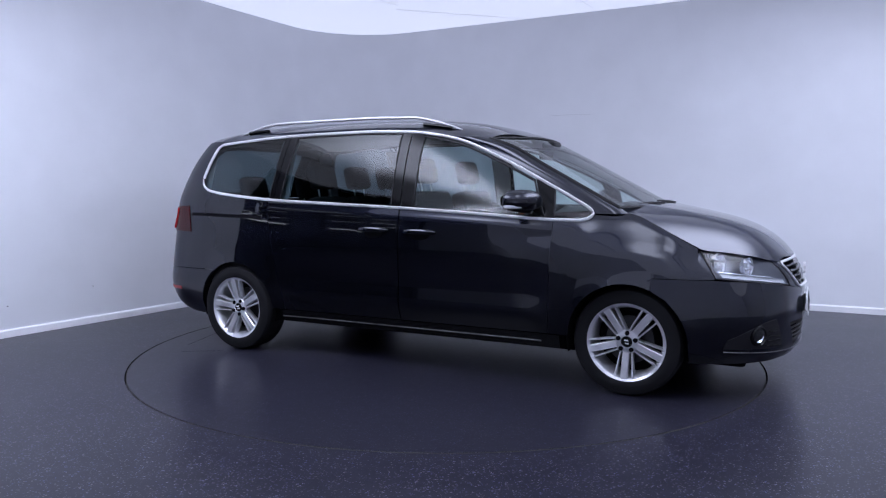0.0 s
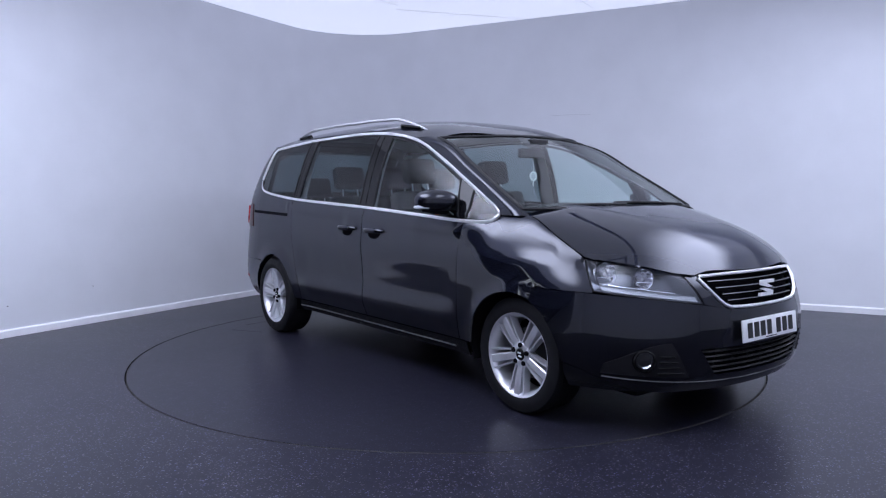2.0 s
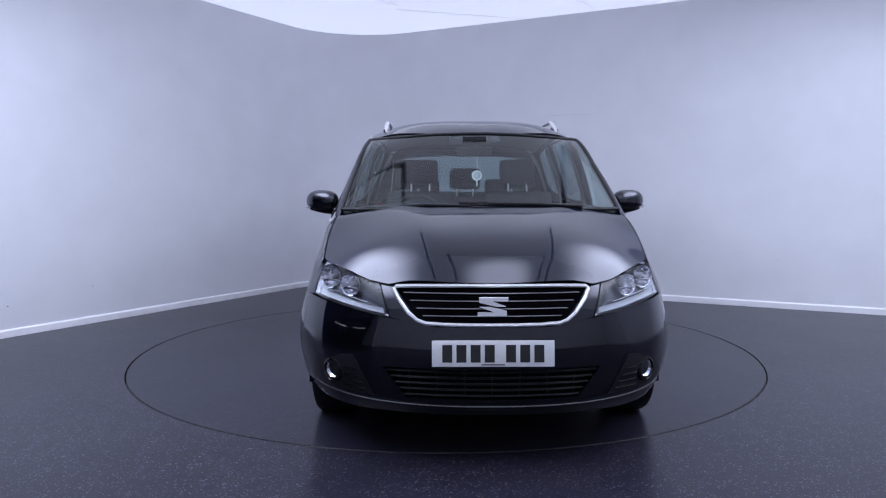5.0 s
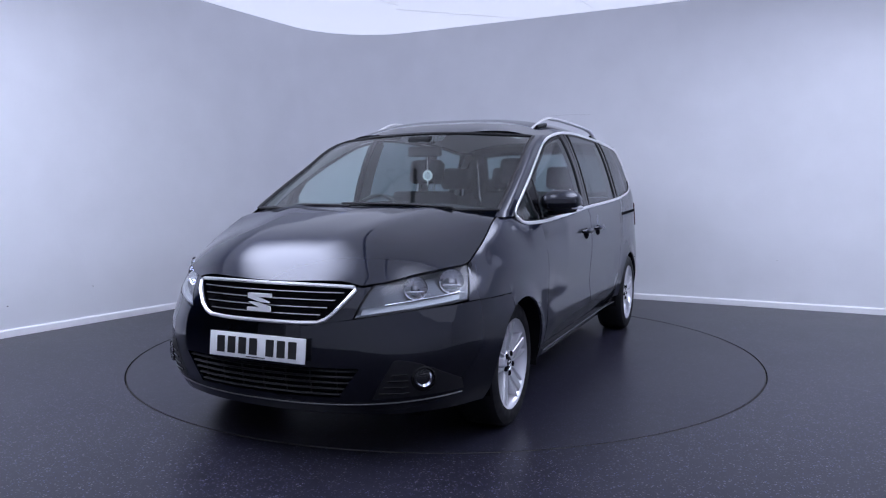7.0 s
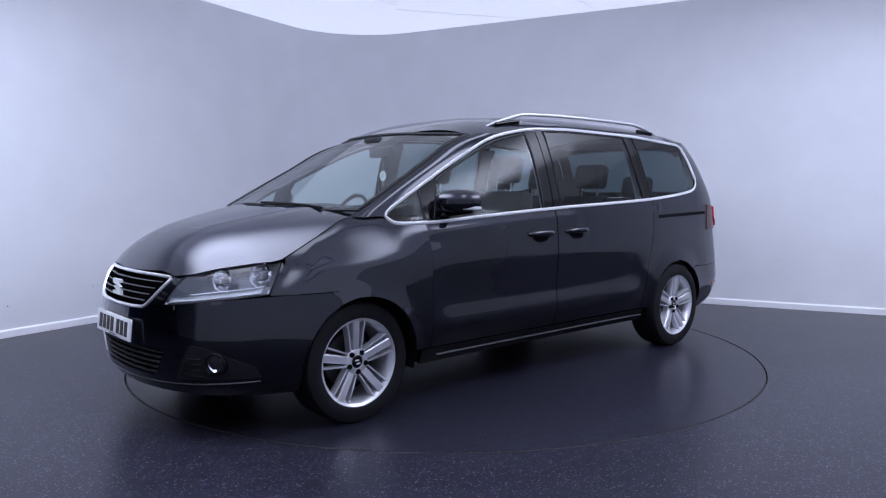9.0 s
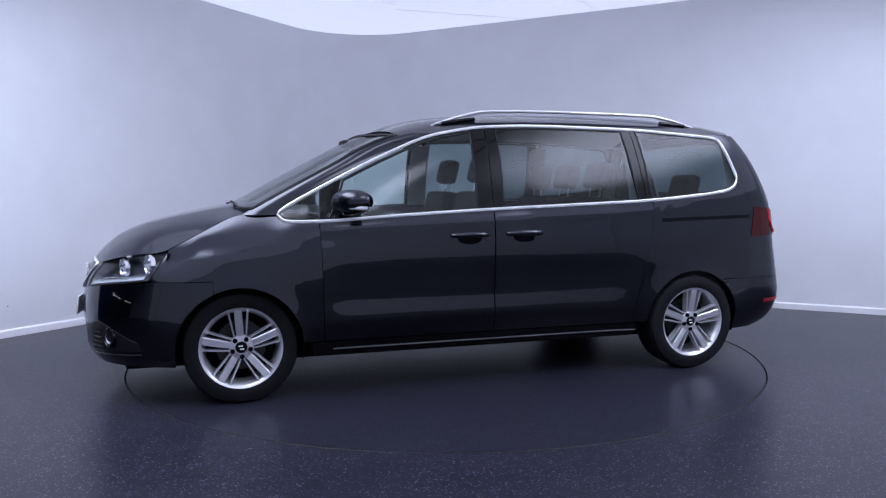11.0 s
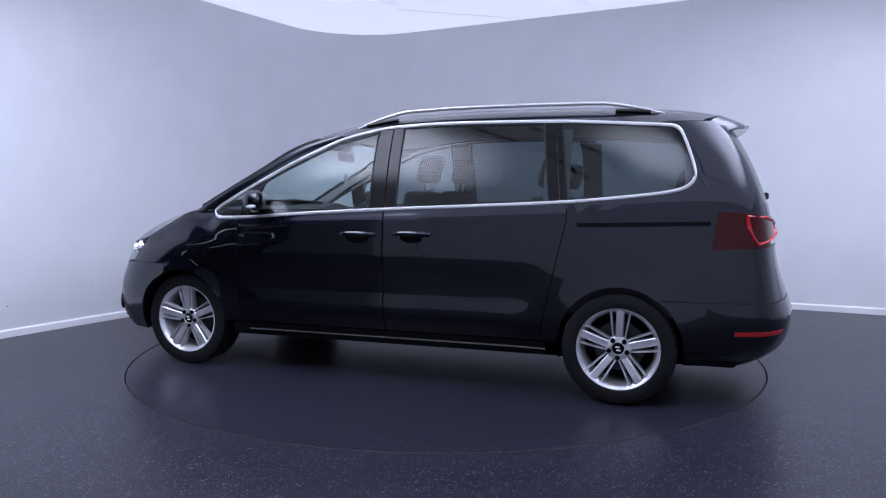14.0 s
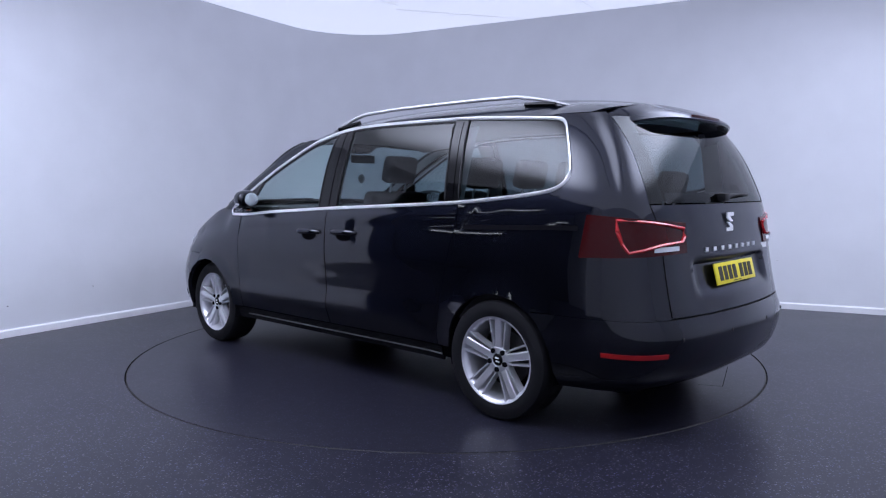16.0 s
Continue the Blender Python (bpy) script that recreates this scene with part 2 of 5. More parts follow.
def build_room():
    line = wall_line()
    wall = part("wall_back", ribbon(line, 0.15, 0, CEIL_Z), M_WALL)
    tagged(wall, "white painted studio wall with a curved corner", "wall", kind="structure")
    # skirting board with a chamfered upper edge
    bm = bmesh.new()
    rings = []
    for i, p in enumerate(line):
        a, b = line[max(i - 1, 0)], line[min(i + 1, len(line) - 1)]
        t = (b - a).normalized()
        inward = Vector((t.y, -t.x))
        rings.append([bm.verts.new((*(p + inward * d), z)) for d, z in ((0.0, 0.0), (0.018, 0.0), (0.018, 0.054), (0.007, 0.066), (0.0, 0.066))])
    for a, b in zip(rings, rings[1:]):
        for k in range(4):
            bm.faces.new((a[k], a[k + 1], b[k + 1], b[k]))
    bmesh.ops.recalc_face_normals(bm, faces=bm.faces)
    tagged(part("baseboard", bm, M_SKIRT), "white painted skirting board along the studio wall", "skirting board", kind="structure")
    # floor with a round pit for the turntable; the gap's shade is coloured into the pit faces
    bm = bmesh.new()
    n = 128
    ring = [bm.verts.new(((TABLE_R + 0.008) * math.cos(2 * math.pi * k / n), (TABLE_R + 0.008) * math.sin(2 * math.pi * k / n), 0)) for k in range(n)]
    low = [bm.verts.new((v.co.x, v.co.y, -0.06)) for v in ring]
    far = [bm.verts.new((14 * math.cos(2 * math.pi * k / n), 14 * math.sin(2 * math.pi * k / n), 0)) for k in range(n)]
    for k in range(n):
        j = (k + 1) % n
        bm.faces.new((ring[k], far[k], far[j], ring[j]))
        bm.faces.new((low[k], ring[k], ring[j], low[j])).material_index = 1
    bm.faces.new(low).material_index = 1
    floor = part("floor", bm, M_FLOOR)
    floor.data.materials.append(M_DARK)
    tagged(floor, "dark speckled vinyl studio floor", "floor", kind="structure")
    # ceiling
    tagged(part("ceiling", box((26, 26, 0.1), (0, 0, CEIL_Z + 0.05)), M_CEIL, smooth=False), "white stretched fabric ceiling with faint seams", "ceiling", kind="structure")
    # rest of the hall, behind the camera
    tagged(part("wall_rear", box((22, 0.2, CEIL_Z), (2, -6.7, CEIL_Z / 2)), M_WALL, smooth=False), "plain painted hall wall", "wall", kind="structure")
    tagged(part("wall_side", box((0.2, 12, CEIL_Z), (7.6, -4.2, CEIL_Z / 2)), M_WALL, smooth=False), "plain painted hall wall", "wall", kind="structure")
    # the vehicle entrance and the hall beyond it, its darkness put into the surface colour
    tagged(part("wall_entrance", box((0.2, 1.1, CEIL_Z), (-4.5, -6.05, CEIL_Z / 2)), M_WALL, smooth=False), "plain painted wall beside the vehicle entrance", "wall", kind="structure")
    tagged(part("wall_hall_far", box((0.2, 9.0, CEIL_Z), (-9.6, -3.3, CEIL_Z / 2)), M_HALL, smooth=False), "hall wall coloured near black to look unlit", "wall", kind="structure")
    tagged(part("wall_hall_north", box((5.0, 0.2, CEIL_Z), (-7.1, 0.2, CEIL_Z / 2)), M_HALL, smooth=False), "hall wall coloured near black to look unlit", "wall", kind="structure")
    tagged(part("wall_hall_south", box((5.0, 0.2, CEIL_Z), (-7.1, -6.9, CEIL_Z / 2)), M_HALL, smooth=False), "hall wall coloured near black to look unlit", "wall", kind="structure")
    tagged(part("ceiling_hall", box((5.0, 8.0, 0.04), (-7.1, -3.2, CEIL_Z - 0.03)), M_HALL, smooth=False), "hall ceiling coloured near black to look unlit", "ceiling", kind="structure")
    for x, y, z in ((-6.4, -2.6, 2.75), (-8.6, -2.6, 2.30), (-8.6, -5.0, 2.30)):
        lamp = empty("batten_lamp")
        lamp.location = (x, y, z)
        part("tube", tube([(0, -0.75, 0), (0, 0.75, 0)], 0.018, 10), M_TUBE, lamp, "glowing fluorescent tube")
        part("tray", box((0.10, 1.6, 0.05), (0, 0, 0.045), 0.008), M_SKIRT, lamp)
        for d in (-0.6, 0.6):
            part("hanger", tube([(0, d, 0.06), (0, d, CEIL_Z - 0.05 - z)], 0.004, 6), M_STEEL, lamp)
        tagged(lamp, "fluorescent batten lamp hanging in the dark hall", "lamp", "batten lamps")


def build_marks():
    """Scuffs on the wall and seams in the ceiling cloth."""
    tagged(part("wall_scratch", tube([(1.216, 2.966, 2.062), (1.43, 2.857, 2.064), (1.631, 2.755, 2.053)], 0.0012, 5), M_SCUFF), "thin grey scratch on the white wall", "scratch")
    for at in ((3.379, 1.865, 0.488), (-3.600, 0.396, 0.26), (-3.219, 1.062, 0.338)):
        tagged(part("wall_scuff", box((0.018, 0.010, 0.004), at, 0.002, turn=pose(0, 0, 0, 0, 15, -27)), M_SCUFF), "small grey scuff on the white wall", "scuff", "scuffs on the wall")
    for a, b in (((-1.1, 1.7), (-0.5, 2.5)), ((1.0, 1.6), (1.62, 2.62)), ((-0.55, 2.65), (0.9, 3.1))):
        tagged(part("ceiling_trim", tube([(a[0] + (b[0] - a[0]) * f, a[1] + (b[1] - a[1]) * f, CEIL_Z) for f in span(0, 1, 4)], 0.004, 6, squash=(1, 0.5)), M_SKIRT), "thin seam in the ceiling cloth", "seam", kind="structure")


def build_lights():
    for x, y, hx, hy, cloth in ((-2.12, -1.9, 1.5, 2.1, M_LEFTPANEL), (3.1, -1.5, 1.75, 2.5, M_SIDEPANEL), (0.5, -3.2, 0.62, 1.4, M_MIDPANEL)):
        lamp = empty("ceiling_light")
        lamp.location = (x, y, CEIL_Z)
        part("frame", box((2 * hx + 0.1, 2 * hy + 0.1, 0.05), (0, 0, -0.026), 0.01), M_SKIRT, lamp)
        part("diffuser", box((2 * hx, 2 * hy, 0.02), (0, 0, -0.056)), cloth, lamp, "glowing white diffuser", smooth=False)
        tagged(lamp, "large white soft light panel under the ceiling", "ceiling light", "soft light panels")


def build_turntable():
    table = empty("turntable")
    part("deck", lathe([(0.0, -0.05), (TABLE_R - 0.0045, -0.05), (TABLE_R - 0.0045, -0.002), (TABLE_R - 0.006, 0.0), (0.0, 0.0)], 160, "z"), M_TABLE, table)
    part("edge_ring", lathe([(TABLE_R - 0.0025, -0.05), (TABLE_R, -0.05), (TABLE_R, -0.001), (TABLE_R - 0.0008, 0.0), (TABLE_R - 0.0020, 0.0), (TABLE_R - 0.0025, -0.001), (TABLE_R - 0.0025, -0.05)], 160, "z"), M_RINGEDGE, table, "thin worn metal edge ring")
    for a, b in SEAMS:
        part("vinyl_seam", tube([(a[0] + (b[0] - a[0]) * f, a[1] + (b[1] - a[1]) * f, 0.0) for f in span(0, 1, 6)], 0.002, 6, squash=(1, 0.4)), M_DARK, table)
    return tagged(table, "round dark vinyl-topped vehicle turntable flush with the floor", "turntable")


build_room()
build_marks()
build_lights()
TURNTABLE = build_turntable()


# ---- the car: plan sections of the body (x forward, y left, z up, origin between the axles) ----
Z_LOW = (0.20, 0.30, 0.50, 0.68, 0.82, 0.95, 1.08)
# corner nodes: each row is one height, each pair (x, y) runs from the flank to the nose
FRONT_LOW = (
    ((0.6, 0.86), (1.1, 0.86), (1.5, 0.85), (1.80, 0.83), (2.00, 0.75), (2.16, 0.61), (2.25, 0.43), (2.30, 0.22), (2.315, 0)),
    ((0.6, 0.90), (1.1, 0.90), (1.5, 0.90), (1.82, 0.88), (2.04, 0.79), (2.20, 0.64), (2.30, 0.45), (2.355, 0.23), (2.37, 0)),
    ((0.6, 0.93), (1.1, 0.93), (1.5, 0.935), (1.82, 0.915), (2.06, 0.81), (2.22, 0.65), (2.32, 0.46), (2.37, 0.23), (2.385, 0)),
    ((0.6, 0.945), (1.1, 0.94), (1.5, 0.93), (1.80, 0.895), (2.00, 0.805), (2.16, 0.65), (2.29, 0.46), (2.345, 0.23), (2.36, 0)),
    ((0.6, 0.947), (1.1, 0.935), (1.5, 0.905), (1.77, 0.845), (1.94, 0.76), (2.09, 0.62), (2.20, 0.45), (2.26, 0.22), (2.28, 0)),
    ((0.6, 0.94), (1.1, 0.90), (1.4, 0.85), (1.65, 0.79), (1.80, 0.70), (1.92, 0.55), (2.0, 0.38), (2.06, 0.19), (2.08, 0)),
    ((0.6, 0.915), (1.0, 0.875), (1.22, 0.82), (1.32, 0.77), (1.40, 0.68), (1.46, 0.54), (1.52, 0.37), (1.56, 0.18), (1.58, 0)),
)
Z_REAR = (0.20, 0.30, 0.50, 0.60, 0.80, 1.08, 1.35, 1.60, 1.70)
REAR = (
    ((-0.6, 0.86), (-1.3, 0.87), (-1.7, 0.86), (-1.90, 0.84), (-2.05, 0.77), (-2.15, 0.62), (-2.21, 0.42), (-2.235, 0.2), (-2.24, 0)),
    ((-0.6, 0.90), (-1.3, 0.91), (-1.7, 0.92), (-1.98, 0.90), (-2.16, 0.83), (-2.27, 0.67), (-2.34, 0.45), (-2.37, 0.22), (-2.38, 0)),
    ((-0.6, 0.93), (-1.3, 0.945), (-1.7, 0.95), (-2.01, 0.93), (-2.20, 0.865), (-2.315, 0.70), (-2.375, 0.47), (-2.405, 0.23), (-2.415, 0)),
    ((-0.6, 0.94), (-1.3, 0.95), (-1.7, 0.95), (-1.99, 0.93), (-2.18, 0.865), (-2.28, 0.70), (-2.34, 0.47), (-2.37, 0.23), (-2.38, 0)),
    ((-0.6, 0.947), (-1.3, 0.948), (-1.7, 0.942), (-1.96, 0.92), (-2.13, 0.86), (-2.22, 0.70), (-2.27, 0.47), (-2.295, 0.23), (-2.305, 0)),
    ((-0.6, 0.915), (-1.3, 0.917), (-1.65, 0.915), (-1.92, 0.905), (-2.09, 0.85), (-2.175, 0.69), (-2.22, 0.46), (-2.24, 0.22), (-2.245, 0)),
    ((-0.6, 0.843), (-1.3, 0.850), (-1.6, 0.850), (-1.87, 0.838), (-2.02, 0.78), (-2.09, 0.62), (-2.13, 0.41), (-2.15, 0.2), (-2.155, 0)),
    ((-0.6, 0.742), (-1.2, 0.748), (-1.5, 0.750), (-1.73, 0.738), (-1.88, 0.68), (-1.95, 0.53), (-1.99, 0.36), (-2.01, 0.17), (-2.015, 0)),
    ((-0.6, 0.65), (-1.2, 0.65), (-1.5, 0.645), (-1.68, 0.63), (-1.81, 0.58), (-1.88, 0.45), (-1.91, 0.31), (-1.93, 0.15), (-1.935, 0)),
)
Z_TOP = (1.05, 1.20, 1.35, 1.50, 1.60, 1.66)
FRONT_TOP = (
    ((-0.3, 0.922), (0.4, 0.918), (0.85, 0.90), (1.26, 0.822), (1.475, 0.775), (1.585, 0.45), (1.62, 0.22), (1.63, 0)),
    ((-0.3, 0.885), (0.3, 0.882), (0.65, 0.865), (1.04, 0.795), (1.205, 0.756), (1.295, 0.45), (1.335, 0.22), (1.345, 0)),
    ((-0.3, 0.843), (0.1, 0.840), (0.42, 0.825), (0.755, 0.765), (0.928, 0.730), (1.025, 0.43), (1.065, 0.21), (1.075, 0)),
    ((-0.3, 0.787), (-0.1, 0.785), (0.15, 0.770), (0.41, 0.724), (0.648, 0.702), (0.745, 0.41), (0.785, 0.2), (0.795, 0)),
    ((-0.3, 0.742), (-0.22, 0.741), (-0.08, 0.735), (0.08, 0.707), (0.30, 0.660), (0.53, 0.40), (0.585, 0.2), (0.595, 0)),
    ((-0.4, 0.66), (-0.32, 0.66), (-0.2, 0.65), (0.0, 0.62), (0.15, 0.58), (0.40, 0.37), (0.48, 0.18), (0.50, 0)),
)


class Sections:
    """A stack of plan sections; at(k, z) gives the point at node number k (fractions glide)."""

    def __init__(self, zs, rows):
        n = len(rows[0])
        self.n, self.kept = n, {}
        self.fx = [curve(zs, [r[k][0] for r in rows]) for k in range(n)]
        self.fy = [curve(zs, [r[k][1] for r in rows]) for k in range(n)]

    def section(self, z):
        key = round(float(z), 4)
        if key not in self.kept:
            X, Y = [float(f(z)) for f in self.fx], [float(f(z)) for f in self.fy]
            # ghost nodes: straight past the flank, mirrored past the centre line
            X = np.array([2 * X[0] - X[1], *X, X[-2]])
            Y = np.array([2 * Y[0] - Y[1], *Y, -Y[-2]])
            ks = np.linspace(0, self.n - 1, 161)
            self.kept[key] = (X, Y, ks, self.glide(X, ks), self.glide(Y, ks))
        return self.kept[key]

    def at(self, k, z):
        X, Y = self.section(z)[:2]
        return float(self.glide(X, k)), max(0.0, float(self.glide(Y, k)))

    def glide(self, A, k):
        """Catmull-Rom through the nodes."""
        k = np.clip(k, 0, self.n - 1)
        i = np.minimum(np.asarray(k).astype(int), self.n - 2)
        t = k - i
        p0, p1, p2, p3 = A[i], A[i + 1], A[i + 2], A[i + 3]
        return 0.5 * (2 * p1 + (p2 - p0) * t + (2 * p0 - 5 * p1 + 4 * p2 - p3) * t * t + (3 * p1 - p0 - 3 * p2 + p3) * t ** 3)

    def find(self, z, value, axis):
        """Node number at which x (axis 0) or y (axis 1) takes the value."""
        s = self.section(z)
        ks, v = s[2], s[3 + axis]
        if v[0] > v[-1]:
            return float(np.interp(-value, -v, ks))
        return float(np.interp(value, v, ks))


# the tail swells above the bumper, most at its corners
SWELL = (0.02, 0.024, 0.028, 0.035, 0.055, 0.058, 0.055, 0.052, 0.045)
BACKS = (0, 0, 0, 0.35, 1.0, 1.0, 0.8, 0.65, 0.6)
REAR = [[(x - e * b, y) for (x, y), b in zip(row, BACKS)] for row, e in zip(REAR, SWELL)]
LOW, TAIL, TOP = Sections(Z_LOW, FRONT_LOW), Sections(Z_REAR, REAR), Sections(Z_TOP, FRONT_TOP)
# shallow crease low on the doors
SCALLOP = curve((0.2, 0.30, 0.38, 0.445, 0.50, 0.58, 0.66, 0.80, 1.2), (0, -0.010, 0.004, 0.016, 0.009, -0.007, -0.008, 0, 0))


def flare(x, z):
    """Swelling of the body round the wheel arches."""
    r = math.hypot(abs(x) - WHEEL_X, z - WHEEL_Z)
    return 0.016 * max(0.0, 1 - max(0.0, r - ARCH_R) / (0.12 if x < 0 else 0.09)) ** 1.5 if z < 0.9 else 0.0


def flank(x, z, sign=1):
    """Point of the flank at (x, z)."""
    s = TAIL if x < -0.3 else TOP if z > 1.08 else LOW
    if x < -0.6 or x > 0.6 or z > 1.08:
        y = s.at(s.find(z, x, 0), z)[1] if (x < -0.6 or x > 0.6 or s is TOP) else s.at(0, z)[1]
    else:
        y = s.at(0, z)[1]
    y += float(SCALLOP(z)) * max(0.0, min(1.0, (1.05 - abs(x)) * 6))
    # flared arches and a soft shoulder under the windows
    y += flare(x, z)
    if z < 1.08 and x < 1.0:
        y += 0.007 * math.exp(-((z - float(DLO_LOW(x)) + 0.062) / 0.016) ** 2)
    return (x, sign * y, z)


def nose(y, z, sign=1):
    return (LOW.at(LOW.find(z, abs(y), 1), z)[0], sign * y, z)


def rear(y, z, sign=1):
    return (TAIL.at(TAIL.find(z, abs(y), 1), z)[0], sign * y, z)


WHEEL_X, WHEEL_Z, WHEEL_R = 1.466, 0.318, 0.320
ARCH_R = 0.345


def arch(x, cx, foot):
    """Lower edge of a panel over a wheel."""
    d = ARCH_R ** 2 - (x - cx) ** 2
    return max(foot, WHEEL_Z + 0.005 + math.sqrt(d)) if d > 0 else foot


# window opening: lower and upper edges, meeting in a round tail and a pointed front
DLO_LOW = curve((-1.856, -1.848, -1.825, -1.78, -1.70, -1.47, -1.16, -0.6, -0.04, 0.61, 1.02, 1.18, 1.225, 1.25), (1.29, 1.262, 1.232, 1.207, 1.189, 1.162, 1.136, 1.11, 1.087, 1.052, 1.026, 1.024, 1.036, 1.062))
DLO_TOP = curve((-1.856, -1.846, -1.822, -1.792, -1.777, -1.757, -1.73, -1.68, -1.60, -1.45, -1.06, -0.42, -0.075, 0.267, 0.609, 0.952, 1.15, 1.235, 1.25), (1.29, 1.33, 1.41, 1.49, 1.524, 1.548, 1.560, 1.566, 1.572, 1.583, 1.606, 1.615, 1.603, 1.550, 1.416, 1.244, 1.136, 1.082, 1.062))
DLO_REAR = curve((1.20, 1.218, 1.232, 1.262, 1.29, 1.33, 1.41, 1.49, 1.524, 1.548, 1.560, 1.566, 1.572, 1.60), (-1.8118, -1.8118, -1.825, -1.848, -1.856, -1.846, -1.822, -1.792, -1.777, -1.757, -1.73, -1.68, -1.60, -1.60))
HOOD_Z = curve((1.30, 1.50, 1.85, 2.06, 2.18, 2.25, 2.285, 2.308, 2.33), (1.142, 1.118, 1.050, 0.988, 0.926, 0.868, 0.828, 0.798, 0.77))
HOOD_Y = curve((1.30, 1.5, 1.7, 1.85, 1.95, 2.1, 2.2, 2.24, 2.26), (0.765, 0.785, 0.80, 0.795, 0.74, 0.63, 0.53, 0.46, 0.42))
ROOF_Z = curve((0.70, 0.62, 0.45, 0.2, -0.2, -0.7, -1.3, -1.75, -1.95, -2.1), (1.545, 1.580, 1.645, 1.695, 1.722, 1.735, 1.728, 1.694, 1.662, 1.625))


def hood_point(x, y):
    edge = float(np.interp(x, (1.5, 1.85, 2.2), (0.035, 0.115, 0.180)))
    drop = edge * (abs(y) / 0.74) ** 3.2 - 0.008 * math.exp(-((abs(y) - 0.20 - 0.30 * (2.3 - x)) / 0.09) ** 2) * min(1, max(0, (2.28 - x) / 0.3))
    return (x, y, float(HOOD_Z(x + 0.10 * (abs(y) / 0.7) ** 2)) - drop)


def side_panel(name, x_of, z_of, nu, nv, mat, car, label="", sign=1, lip=0.012, out=0.0):
    """A panel of the flank: x_of(u, v) and z_of(x, v)."""
    rows = []
    for j in range(nv + 1):
        row = []
        for i in range(nu + 1):
            x = x_of(i / nu, j / nv)
            p = flank(x, z_of(x, j / nv), sign)
            row.append((p[0], p[1] + sign * out, p[2]))
        rows.append(row)
    ob = part(name, grid(rows, lip=lip, flip=sign < 0), mat, car, label)
    if "glass" in name:
        rim = rows[0] + [r[-1] for r in rows[1:-1]] + rows[-1][::-1] + [r[0] for r in rows[-2:0:-1]]
        part("window_seal", tube(seal_line(rim), 0.010, 6, closed=True, squash=(0.6, 1)), M_PLASTIC, ob, "black rubber seal")
    return ob


def seal_line(rim):
    """Drops points that lie on top of one another."""
    out = []
    for p in rim:
        if not out or (Vector(p) - Vector(out[-1])).length > 0.006:
            out.append(p)
    while (Vector(out[0]) - Vector(out[-1])).length < 0.006:
        out.pop()
    return out


def rear_half(z):
    """Half width of the tailgate and its window at a height."""
    return float(np.interp(z, (0.6, 1.0, 1.14, 1.60), (0.693, 0.693, 0.728, 0.678)))


